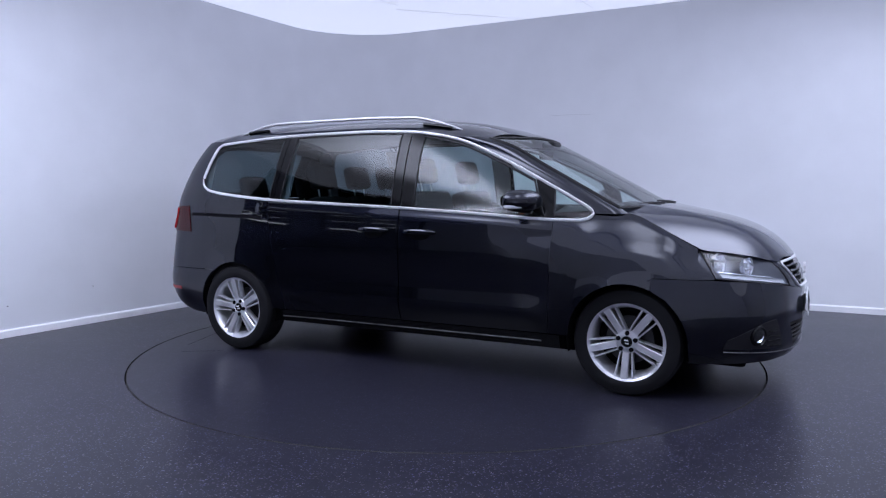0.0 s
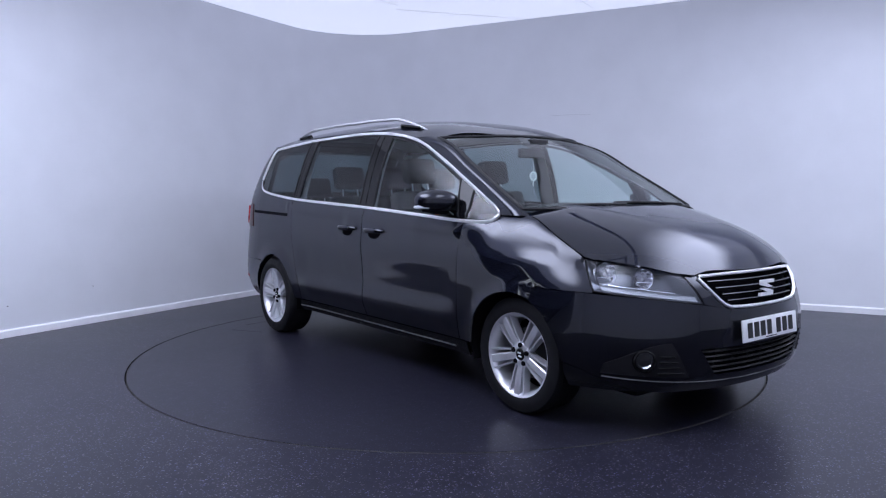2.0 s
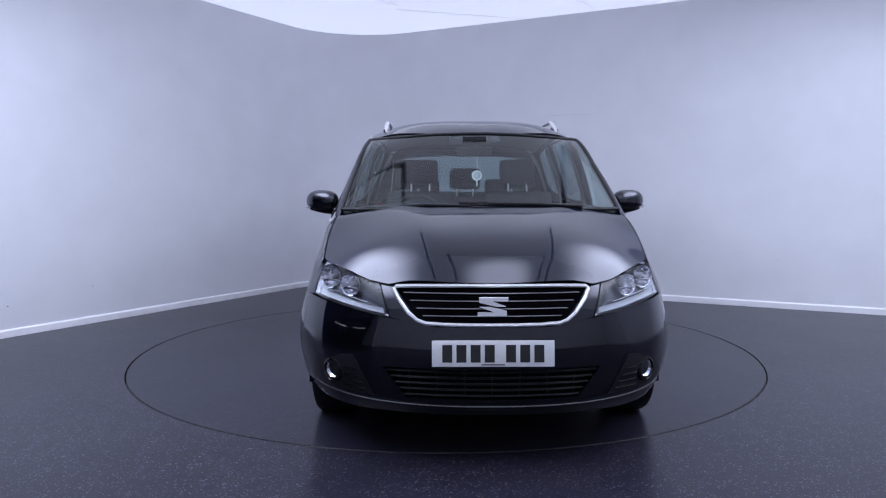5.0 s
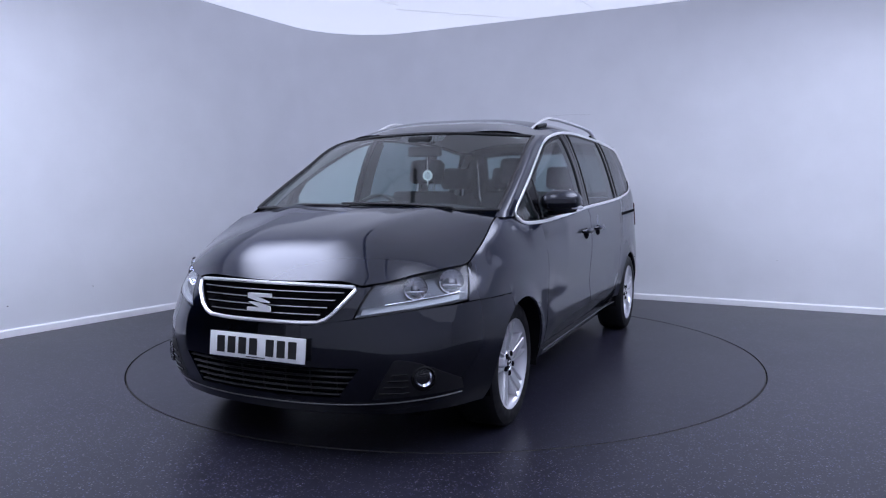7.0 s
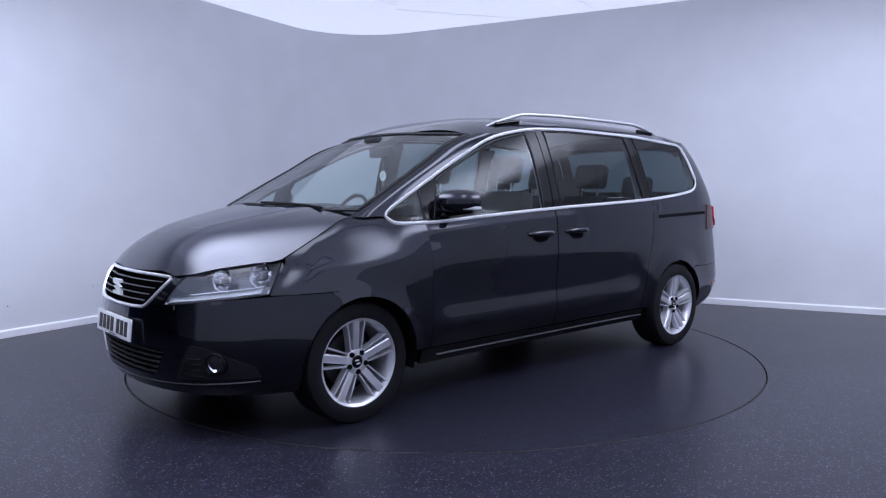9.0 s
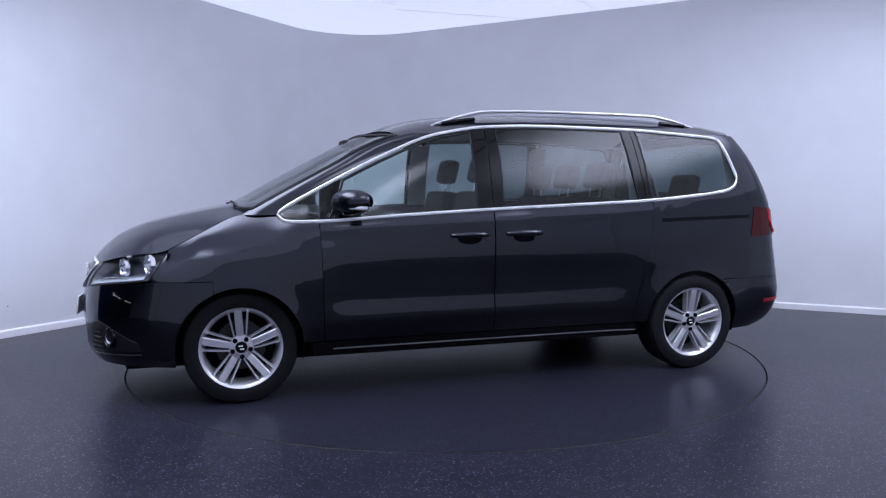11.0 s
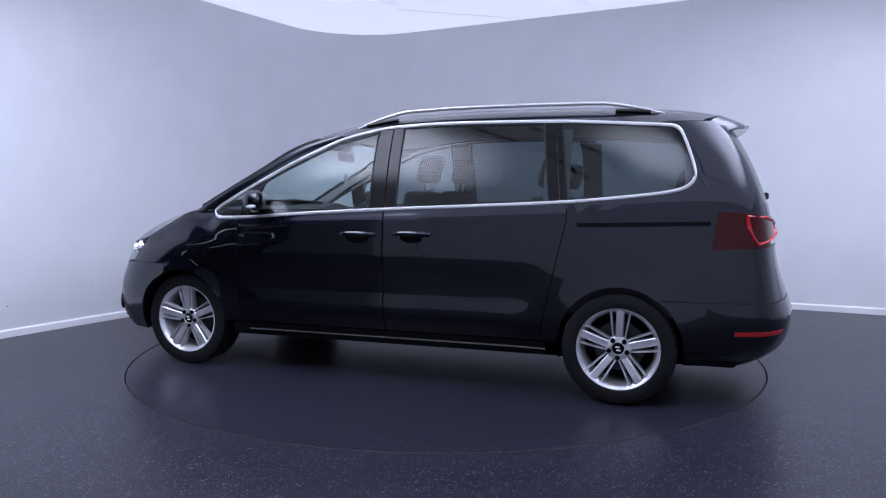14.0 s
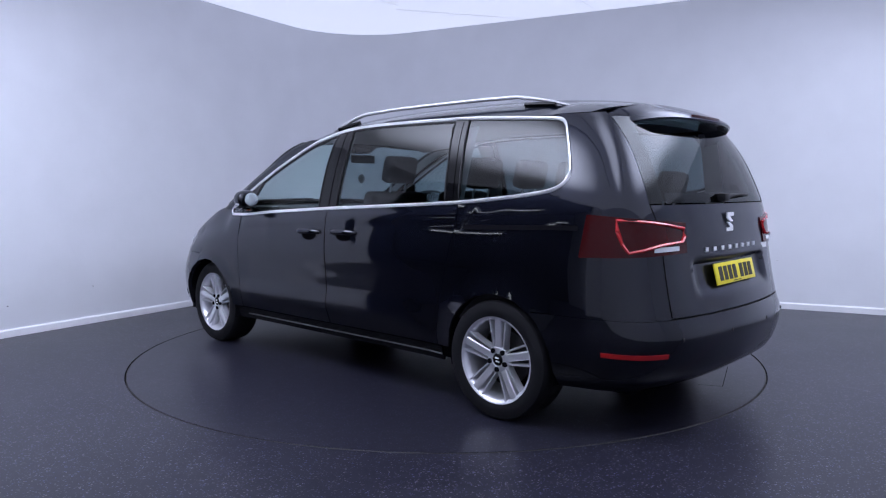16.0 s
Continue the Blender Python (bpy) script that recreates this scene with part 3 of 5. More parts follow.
def build_body(car):
    for sg in (1, -1):
        # front door, hinged at the wing
        door = side_panel("front_door", lambda u, v: (0.998 + 0.02 * v) * (1 - u) + (-0.037) * u,
                          lambda x, v: 0.335 + (float(DLO_LOW(x)) - 0.008 - 0.335) * v, 26, 26, M_PAINT, car, sign=sg)
        build_handle(door, 0.125, 0.930, sg)
        door2 = side_panel("sliding_door", lambda u, v: -0.045 * (1 - u) + (-1.02 - 0.145 * min(1, max(0, v * 1.25 - 0.1))) * u,
                           lambda x, v: 0.335 * (1 - v) + (float(DLO_LOW(x)) - 0.008) * v, 26, 26, M_PAINT, car, sign=sg)
        build_handle(door2, -0.235, 0.936, sg)
        # front wing: flank, rounded over to the bonnet edge
        cols = sorted([1.028, 1.05, 1.075] + [WHEEL_X + ARCH_R * 0.999 * math.cos(math.pi * k / 22) for k in range(8, 23)] + [1.605, 1.61, *span(1.63, 1.84, 8), *span(1.848, 1.938, 6)])
        rows = []
        for j in range(15):
            row = []
            for x in cols:
                if x == cols[0]:
                    x = 1.004 + 0.02 * j / 14
                hy = float(HOOD_Y(x)) + 0.004 if x >= 1.30 else None
                zb = arch(x, WHEEL_X, 0.335) if x < 1.608 else 0.706
                if x > 1.845:
                    top = Vector(flank(x, max(0.709, 0.712 + (1.939 - x) / 0.095 * 0.15)))
                elif x < 1.30:
                    w = min(1, max(0, (x - 1.20) / 0.10))
                    top = Vector(flank(min(x, 1.245), float(DLO_LOW(min(x, 1.245))) - 0.008)) * (1 - w) + Vector((x, float(HOOD_Y(1.3)) + 0.004, hood_point(1.3, HOOD_Y(1.3))[2])) * w
                else:
                    top = Vector(hood_point(x, hy))
                zs = min(top.z - 0.10, 0.86) if x < 1.70 else zb + (top.z - zb) * 0.55
                v = j / 14
                if v < 0.6:
                    p = Vector(flank(x, zb + (zs - zb) * v / 0.6))
                else:
                    s = (v - 0.6) / 0.4
                    a = Vector(flank(x, zs))
                    a0 = Vector(flank(x, zs - 0.02))
                    ta = (a - a0) / 0.02 * (top.z - zs) * 0.95
                    side_in = (top.y - a.y)
                    tb = Vector((0, side_in * 1.25, (top.z - a.z) * 0.45)).lerp(top - a, min(1, max(0, (x - 1.62) / 0.22)))
                    h = s * s * (3 - 2 * s)
                    p = a * (1 - h) + top * h + ta * (s * (1 - s) ** 2) + tb * (s * s * (s - 1))
                row.append((p.x, sg * p.y, p.z))
            rows.append(row)
        part("front_wing", grid(rows, flip=sg > 0), M_PAINT, car)
        # rear quarter over the wheel and round the tail corner, below the lamp line
        cols = sorted([-1.045 - 0.03 * k for k in range(2)] + [-WHEEL_X + ARCH_R * 0.999 * math.cos(math.pi * k / 22) for k in range(15)] + [-1.687, -1.693, -1.72, -1.75, -1.785, -1.818], reverse=True)
        rows = []
        for j in range(21):
            v = j / 20
            row = []
            for i, x in enumerate(cols):
                if x > -1.31:
                    edge = -1.025 - 0.145 * min(1, max(0, v * 1.25 - 0.1))
                    foot = -1.025 + (x + 1.045) * (-1.31 + 1.025) / (-1.31 + 1.045)
                    zb = arch(foot, -WHEEL_X, 0.335)
                    x = edge + (x + 1.045) * (-1.31 - edge) / (-1.31 + 1.045)
                else:
                    zb = arch(x, -WHEEL_X, 0.335) if x > -1.69 else 0.603
                zt = float(DLO_LOW(x)) - 0.008
                row.append(flank(x, zb + (zt - zb) * v, sg))
            rows.append(row)
        part("rear_quarter", grid(rows, flip=sg < 0), M_PAINT, car)
        # tail corner: from the wheel arch round to the tailgate, by height and node
        zs = span(0.60, 1.585, 34)
        rows = []
        for z in zs:
            k0 = TAIL.find(z, -1.8178, 0) if z < 1.218 else TAIL.find(z, float(DLO_REAR(z)) - 0.006, 0)
            k1 = TAIL.find(z, rear_half(z) + 0.007, 1)
            rows.append([(lambda q: (q[0], sg * q[1], z))(TAIL.at(k0 + (k1 - k0) * i / 12, z)) for i in range(13)])
        part("tail_corner", grid(rows, flip=sg < 0), M_PAINT, car)
        # sill trim with a bright strip
        side_panel("sill", lambda u, v: 1.07 - 2.12 * u, lambda x, v: 0.245 + 0.082 * v, 20, 5, M_GLOSSB, car, "gloss black sill trim", sg, out=-0.004)
        part("sill_strip", tube([(lambda p: (p[0], p[1] + sg * 0.002, p[2]))(flank(x, 0.283, sg)) for x in span(0.95, -1.05, 16)], 0.0045, 6, squash=(0.6, 1)), M_STEEL, car, "thin satin sill strip")
        # windows, pillars and bright surround
        side_panel("quarter_glass", lambda u, v: 1.246 * (1 - u) + (1.02 - 0.02 * v) * u, lambda x, v: float(DLO_LOW(x)) + 0.004 + (float(DLO_TOP(x)) - float(DLO_LOW(x)) - 0.008) * v, 12, 6, M_GLASS, car, "", sg, 0, -0.008)
        side_panel("front_door_glass", lambda u, v: (0.965 - 0.10 * v) * (1 - u) + (0.06 + 0.0 * v) * u, lambda x, v: float(DLO_LOW(x)) + 0.004 + (float(DLO_TOP(x)) - float(DLO_LOW(x)) - 0.03) * v, 20, 12, M_GLASS, car, "", sg, 0, -0.008)
        side_panel("sliding_door_glass", lambda u, v: (-0.115 + 0.0 * v) * (1 - u) + (-1.065 + 0.06 * v) * u, lambda x, v: float(DLO_LOW(x)) + 0.004 + (float(DLO_TOP(x)) - float(DLO_LOW(x)) - 0.02) * v, 20, 12, M_PRIV, car, "dark privacy glass", sg, 0, -0.008)
        side_panel("rear_side_glass", lambda u, v: (-1.165 + 0.05 * v) * (1 - u) - 1.854 * u, lambda x, v: float(DLO_LOW(x)) + 0.004 + (float(DLO_TOP(x)) - float(DLO_LOW(x)) - 0.008) * v, 30, 12, M_PRIV, car, "dark privacy glass", sg, 0, -0.008)
        side_panel("mirror_post", lambda u, v: (1.022 - 0.02 * v) * (1 - u) + (0.968 - 0.10 * v) * u, lambda x, v: float(DLO_LOW(x)) + (float(DLO_TOP(x)) - float(DLO_LOW(x))) * v, 3, 8, M_GLOSSB, car, "", sg, 0.01, -0.004)
        side_panel("centre_pillar", lambda u, v: 0.058 * (1 - u) + -0.0365 * u, lambda x, v: float(DLO_LOW(x)) + (float(DLO_TOP(x)) - float(DLO_LOW(x))) * v, 3, 8, M_GLOSSB, car, "gloss black pillar cover", sg, 0.01, -0.004)
        side_panel("centre_pillar", lambda u, v: -0.0455 * (1 - u) + (-0.113) * u, lambda x, v: float(DLO_LOW(x)) + (float(DLO_TOP(x)) - float(DLO_LOW(x))) * v, 3, 8, M_GLOSSB, car, "gloss black pillar cover", sg, 0.01, -0.004)
        side_panel("rear_pillar", lambda u, v: (-1.067 + 0.06 * v) * (1 - u) + (-1.122 + 0.05 * v) * u, lambda x, v: float(DLO_LOW(x)) + (float(DLO_TOP(x)) - float(DLO_LOW(x))) * v, 3, 8, M_GLOSSB, car, "gloss black pillar cover", sg, 0.01, -0.004)
        side_panel("rear_pillar", lambda u, v: (-1.128 + 0.05 * v) * (1 - u) + (-1.163 + 0.05 * v) * u, lambda x, v: float(DLO_LOW(x)) + (float(DLO_TOP(x)) - float(DLO_LOW(x))) * v, 3, 8, M_GLOSSB, car, "gloss black pillar cover", sg, 0.01, -0.004)
        loop = [flank(x, float(DLO_LOW(x)), sg) for x in (-1.855, -1.852, -1.847, -1.838, -1.825, -1.805, -1.78, -1.745, -1.70, -1.66, *span(-1.62, 1.16, 44), 1.2, 1.225, 1.24)]
        loop += [flank(x, float(DLO_TOP(x)), sg) for x in (1.248, 1.235, 1.2, *span(1.13, -1.55, 46), -1.60, -1.64, -1.68, -1.71, -1.73, -1.745, -1.757, -1.768, -1.778, -1.79, -1.805, -1.822, -1.835, -1.846, -1.853)]
        part("window_trim", tube(loop, 0.0105, 8, closed=True, squash=(0.55, 1)), M_CHROME, car, "bright chrome window surround")
        # screen pillar between the side windows and the windscreen
        rows = []
        for j in range(21):
            z = 1.065 + (1.556 - 1.065) * j / 20
            xd = float(np.interp(-z, -np.array([float(DLO_TOP(x)) for x in span(0.0, 1.25, 60)])[::1], span(0.0, 1.25, 60)))
            k0, k1 = TOP.find(z, min(xd, 1.25), 0), 4.0
            rows.append([(lambda q: (q[0], sg * q[1], z))(TOP.at(k0 + (k1 - k0) * i / 5, z)) for i in range(6)])
        part("screen_pillar", grid(rows, flip=sg > 0), M_PAINT, car)
        # roof rail
        xs = span(0.27, -1.68, 40)
        pts = []
        for i, x in enumerate(xs):
            u = i / 40
            lift = 0.055 * min(1, math.sin(math.pi * min(max(u, 0.0), 1.0)) * 1.9) ** 0.75
            y = 0.60 + 0.02 * math.sin(math.pi * u)
            pts.append((x, sg * y, roof_point(x, y)[2] + lift - 0.004))
        part("roof_rail", tube(pts, [0.008 + 0.0075 * min(1, 8 * min(i / 40, 1 - i / 40)) for i in range(41)], 10, squash=(1.0, 0.7)), M_RAIL, car, "satin silver roof rail")
        for x0, x1 in ((0.20, -0.02), (-1.40, -1.60)):
            part("rail_foot", tube([(x, sg * 0.612, roof_point(x, 0.612)[2] + 0.008) for x in span(x0, x1, 5)], 0.012, 8), M_GLOSSB, car)
    # roof, bonnet, windscreen
    rows = []
    for j in range(41):
        v = j / 40
        row = []
        for i in range(33):
            u = -1 + i / 16
            row.append(roof_grid(u, v))
        rows.append(row)
    part("roof", grid(rows, flip=False), M_PAINT, car)
    rows = []
    for j in range(25):
        v = j / 24
        row = []
        for i in range(29):
            u = -1 + i / 14
            xf = 2.306 - 0.062 * abs(u) ** 2
            xb = 1.50 - 0.20 * abs(u) ** 2.2
            x = xf + (xb - xf) * v ** 0.9
            y = u * float(HOOD_Y(x)) * 0.996
            row.append(hood_point(x, y))
        rows.append(row)
    part("bonnet", grid(rows, flip=False), M_PAINT, car)
    rows = []
    for j in range(17):
        v = j / 16
        row = []
        for i in range(25):
            u = -1 + i / 12
            z = 1.10 + (1.54 + 0.03 * (1 - u * u) - 1.10) * v
            k = 4.0 + (1 - abs(u)) * (TOP.n - 1 - 4.0)
            q = TOP.at(k, z)
            row.append((q[0], math.copysign(q[1], u) if u else 0.0, z))
        rows.append(row)
    screen = part("windscreen", grid(rows, lip=0, flip=False), M_SCREEN, car, "clear windscreen")
    rim = rows[0] + [r[-1] for r in rows[1:-1]] + rows[-1][::-1] + [r[0] for r in rows[-2:0:-1]]
    part("window_seal", tube(rim, 0.011, 6, closed=True), M_PLASTIC, screen, "black rubber seal")
    # sensor and shade patch behind the screen's upper edge
    rows = [[(lambda q: (q[0] - 0.012, math.copysign(q[1], y) if y else 0.0, z))(TOP.at(TOP.find(z, abs(y), 1), z)) for y in span(-0.16, 0.16, 8)] for z in (1.515, 1.54, 1.565)]
    part("sensor_patch", grid(rows, lip=0), M_PLASTIC, screen)


def roof_edge(x):
    """Half width and height of the roof skin where it meets the side windows."""
    if x < -1.60:
        return TAIL.at(TAIL.find(1.585, x, 0), 1.585)[1], 1.566 + 0.022 * min(1, (-1.60 - x) / 0.1)
    if x > 0.25:
        # along the screen pillar, from the window line to the screen's upper corner
        w = min(1, (x - 0.25) / 0.265)
        a = flank(0.25, 1.562)
        return a[1] * (1 - w) + 0.667 * w, 1.562 * (1 - w) + 1.541 * w
    z = float(DLO_TOP(x)) + 0.006
    return flank(x, z)[1], z


def roof_point(x, y):
    ye, ze = roof_edge(x)
    zc = float(ROOF_Z(x))
    r = min(1, abs(y) / ye)
    return (x, y, ze + (zc - ze) * (1 - r ** 3.5))


def roof_grid(u, v):
    xf = 0.665 - 0.165 * abs(u) ** 2
    xr = -2.05 + 0.17 * abs(u) ** 3
    x = xf + (xr - xf) * v
    return roof_point(x, u * roof_edge(x)[0])


def build_handle(door, x, z, sg):
    """A pull handle over a flush dark oval that stands for the finger cup's shade."""
    cup = []
    for f in span(-1, 1, 8):
        row = []
        for u in span(-1, 1, 16):
            r = math.sqrt(max(0, 1 - u * u))
            p = flank(x + 0.078 * u, z - 0.016 + 0.036 * r * f, sg)
            row.append((p[0], p[1] + sg * 0.0015, p[2]))
        cup.append(row)
    part("handle_cup_shade", grid(cup, lip=0, flip=sg > 0), M_DARK, door, "dark oval for the shaded finger cup")
    pts, rad = [], []
    for k in range(17):
        u = 2 * k / 16 - 1
        p = flank(x + 0.118 * u, z + 0.006 - 0.004 * u * u, sg)
        pts.append((p[0], p[1] + sg * (0.004 + 0.030 * (1 - u ** 4)), p[2]))
        rad.append(0.009 + 0.008 * math.sqrt(max(0, 1 - u * u)))
    part("door_handle", tube(pts, rad, 10, squash=(0.75, 1)), M_PAINT, door)


def build_wheels(car):
    tyre = [(0.226, -0.105), (0.240, -0.112), (0.275, -0.114), (0.306, -0.104), (0.3165, -0.088), (WHEEL_R - 0.001, -0.06), (WHEEL_R, 0.0), (WHEEL_R - 0.001, 0.06), (0.3165, 0.088), (0.306, 0.104), (0.275, 0.114), (0.240, 0.112), (0.226, 0.105)]
    for x, y, sg in ((WHEEL_X, 0.777, 1), (WHEEL_X, 0.777, -1), (-WHEEL_X, 0.845, 1), (-WHEEL_X, 0.845, -1)):
        w = empty("wheel")
        w.parent = car
        w.location = (x, sg * y, WHEEL_Z)
        w.rotation_euler = (0, radians({(1, 1): 4, (1, -1): 177, (-1, 1): -3, (-1, -1): 11}[(1 if x > 0 else -1, sg)]), 0 if sg > 0 else math.pi)
        part("tyre", lathe(tyre, 64), M_RUBBER, w, "black rubber tyre")
        part("rim", lathe([(0.226, -0.10), (0.205, -0.09), (0.195, 0.02), (0.205, 0.075), (0.214, 0.095), (0.226, 0.106), (0.233, 0.108), (0.234, 0.10)], 64), M_SILVER, w, "silver alloy rim")
        part("brake_disc", lathe([(0.0, -0.012), (0.10, -0.012), (0.10, 0.0), (0.142, 0.0), (0.142, -0.022), (0.0, -0.022)], 40), M_DISC, w, "grey brake disc")
        # dark disc added behind the spokes; its colour gives the slots their shade
        part("barrel", lathe([(0.0, -0.06), (0.2, -0.06), (0.2, -0.065), (0.0, -0.065)], 40), M_INNER, w)
        for k in range(5):
            a0 = 2 * math.pi * k / 5 + math.pi / 2
            c = Vector((math.cos(a0), 0, math.sin(a0)))
            t = Vector((-math.sin(a0), 0, math.cos(a0)))
            # broad middle blade and two slim outer blades
            for off0, off1, hw0, hw1 in ((0, 0, 0.0185, 0.0205), (-0.0315, -0.0545, 0.0042, 0.0052), (0.0315, 0.0545, 0.0042, 0.0052)):
                bm = bmesh.new()
                rings = []
                for f, o in ((0.0, 0.078), (0.3, 0.087), (0.65, 0.094), (1.0, 0.100)):
                    r = 0.052 + (0.218 - 0.052) * f
                    off, hw = off0 + (off1 - off0) * f, hw0 + (hw1 - hw0) * f
                    p = c * r + t * off
                    rings.append([bm.verts.new(p + t * hw * w + Vector((0, o - d, 0))) for w, d in ((-1.12, 0.045), (-1.08, 0.004), (-0.85, 0.0), (0.85, 0.0), (1.08, 0.004), (1.12, 0.045))])
                for r0, r1 in zip(rings, rings[1:]):
                    for q in range(5):
                        bm.faces.new((r0[q], r0[q + 1], r1[q + 1], r1[q]))
                bmesh.ops.recalc_face_normals(bm, faces=bm.faces)
                part("spoke", bm, M_SILVER, w)
            a = a0 + math.pi / 5
            bm = lathe([(0.0, 0.0945), (0.0135, 0.0945), (0.0145, 0.07)], 12)
            bmesh.ops.translate(bm, vec=(0.052 * math.cos(a), -0.004, 0.052 * math.sin(a)), verts=bm.verts)
            part("wheel_bolt", bm, M_DARK, w)
        part("hub", lathe([(0.070, 0.05), (0.070, 0.074), (0.063, 0.082), (0.036, 0.086), (0.033, 0.082)], 40), M_SILVER, w)
        part("centre_cap", lathe([(0.0, 0.086), (0.028, 0.086), (0.033, 0.081)], 24), M_GLOSSB, w, "black centre cap")
        for dz in (-0.009, 0.009):
            part("cap_bar", box((0.024, 0.003, 0.008), (0.003 * dz / 0.009, 0.087, dz)), M_BADGE, w, smooth=False)


M_BADGE = material("satin_silver_badge", (0.80, 0.80, 0.82), 0.3)
M_RED = material("red_lamp_lens", (0.040, 0.0010, 0.0020), 0.10, spec=0.30, coat=0.0)
M_REDRING = material("bright_red_light_guide", (0.50, 0.012, 0.018), 0.25, coat=0.4)
M_LENS = glass("clear_lamp_lens", (0.93, 0.95, 0.97), gloss=0.05)
M_LAMPBODY = material("silver_grey_lamp_housing", (0.17, 0.178, 0.205), 0.33, metal=0.85)
M_REFLECTOR = material("bright_reflector", (0.86, 0.86, 0.90), 0.14, metal=1.0)
M_REFLEX = material("red_reflex_plastic", (0.34, 0.010, 0.012), 0.3, coat=0.3)
M_WHITEPLATE = material("white_plate_sheet", (0.78, 0.79, 0.80), 0.35, noise_scale=30, noise_amount=0.03)
M_YELLOWPLATE = material("yellow_plate_sheet", (0.72, 0.60, 0.02), 0.35, noise_scale=30, noise_amount=0.03)
M_BAR = material("black_plate_bars", (0.012, 0.012, 0.014), 0.5)
M_AMBER = material("amber_plastic", (0.55, 0.13, 0.04), 0.2)
M_WHITE = material("white_charm", (0.75, 0.76, 0.75), 0.5)
M_CLEARPL = material("frosted_clear_plastic", (0.55, 0.57, 0.60), 0.25, coat=0.5)


def build_underbody(car):
    bm = box((4.2, 1.36, 0.16), (0, 0, 0.27), 0.03)
    part("underbody", bm, M_INNER, car, smooth=False)
    for sg in (1, -1):
        for x in (WHEEL_X, -WHEEL_X):
            # wheel housing: an arched black liner
            rows = []
            for k in range(19):
                a = math.pi * (k / 18 * 1.16 - 0.08)
                px, pz = x + (ARCH_R + 0.006) * math.cos(a), WHEEL_Z + 0.005 + (ARCH_R + 0.006) * math.sin(a)
                yo = flank(max(-1.86, min(1.86, px)), max(0.3, pz))[1] - 0.012
                rows.append([(px, sg * yo, pz), (px, sg * 0.62, pz), (x, sg * 0.60, WHEEL_Z)])
            part("wheel_liner", grid(rows, lip=0), M_INNER, car)
        # inner door skins behind the shut lines
        rows = []
        for z in span(0.26, 1.05, 10):
            rows.append([(lambda p: (p[0], p[1] - sg * 0.03, p[2]))(flank(x, z, sg)) for x in span(1.09, -1.09, 16)])
        part("inner_skin", grid(rows, lip=0), M_INNER, car)
        rows = []
        for z in span(0.68, 1.10, 6):
            rows.append([(lambda p: (p[0], p[1] - sg * 0.03, p[2]))(flank(x, z, sg)) for x in span(-1.05, -1.95, 10)])
        part("inner_skin", grid(rows, lip=0), M_INNER, car)
        rows = []
        for z in span(0.68, 0.98, 6):
            rows.append([(lambda p: (p[0], p[1] - sg * 0.035, p[2]))(flank(x, z, sg)) for x in span(1.05, 1.62, 8)])
        part("inner_skin", grid(rows, lip=0), M_INNER, car)
    # front bulkhead closes the engine bay
    part("bulkhead", box((0.05, 1.5, 0.6), (1.12, 0, 0.72)), M_INNER, car, smooth=False)
    part("engine_bay", box((0.7, 1.15, 0.42), (1.82, 0, 0.50), 0.08), M_INNER, car, smooth=False)


def lower_top(y):
    """Upper edge of the front bumper, under grille and lamps."""
    return float(np.interp(abs(y), (0, 0.24, 0.30, 0.44, 0.65, 0.86), (0.618, 0.618, 0.622, 0.648, 0.678, 0.702)))


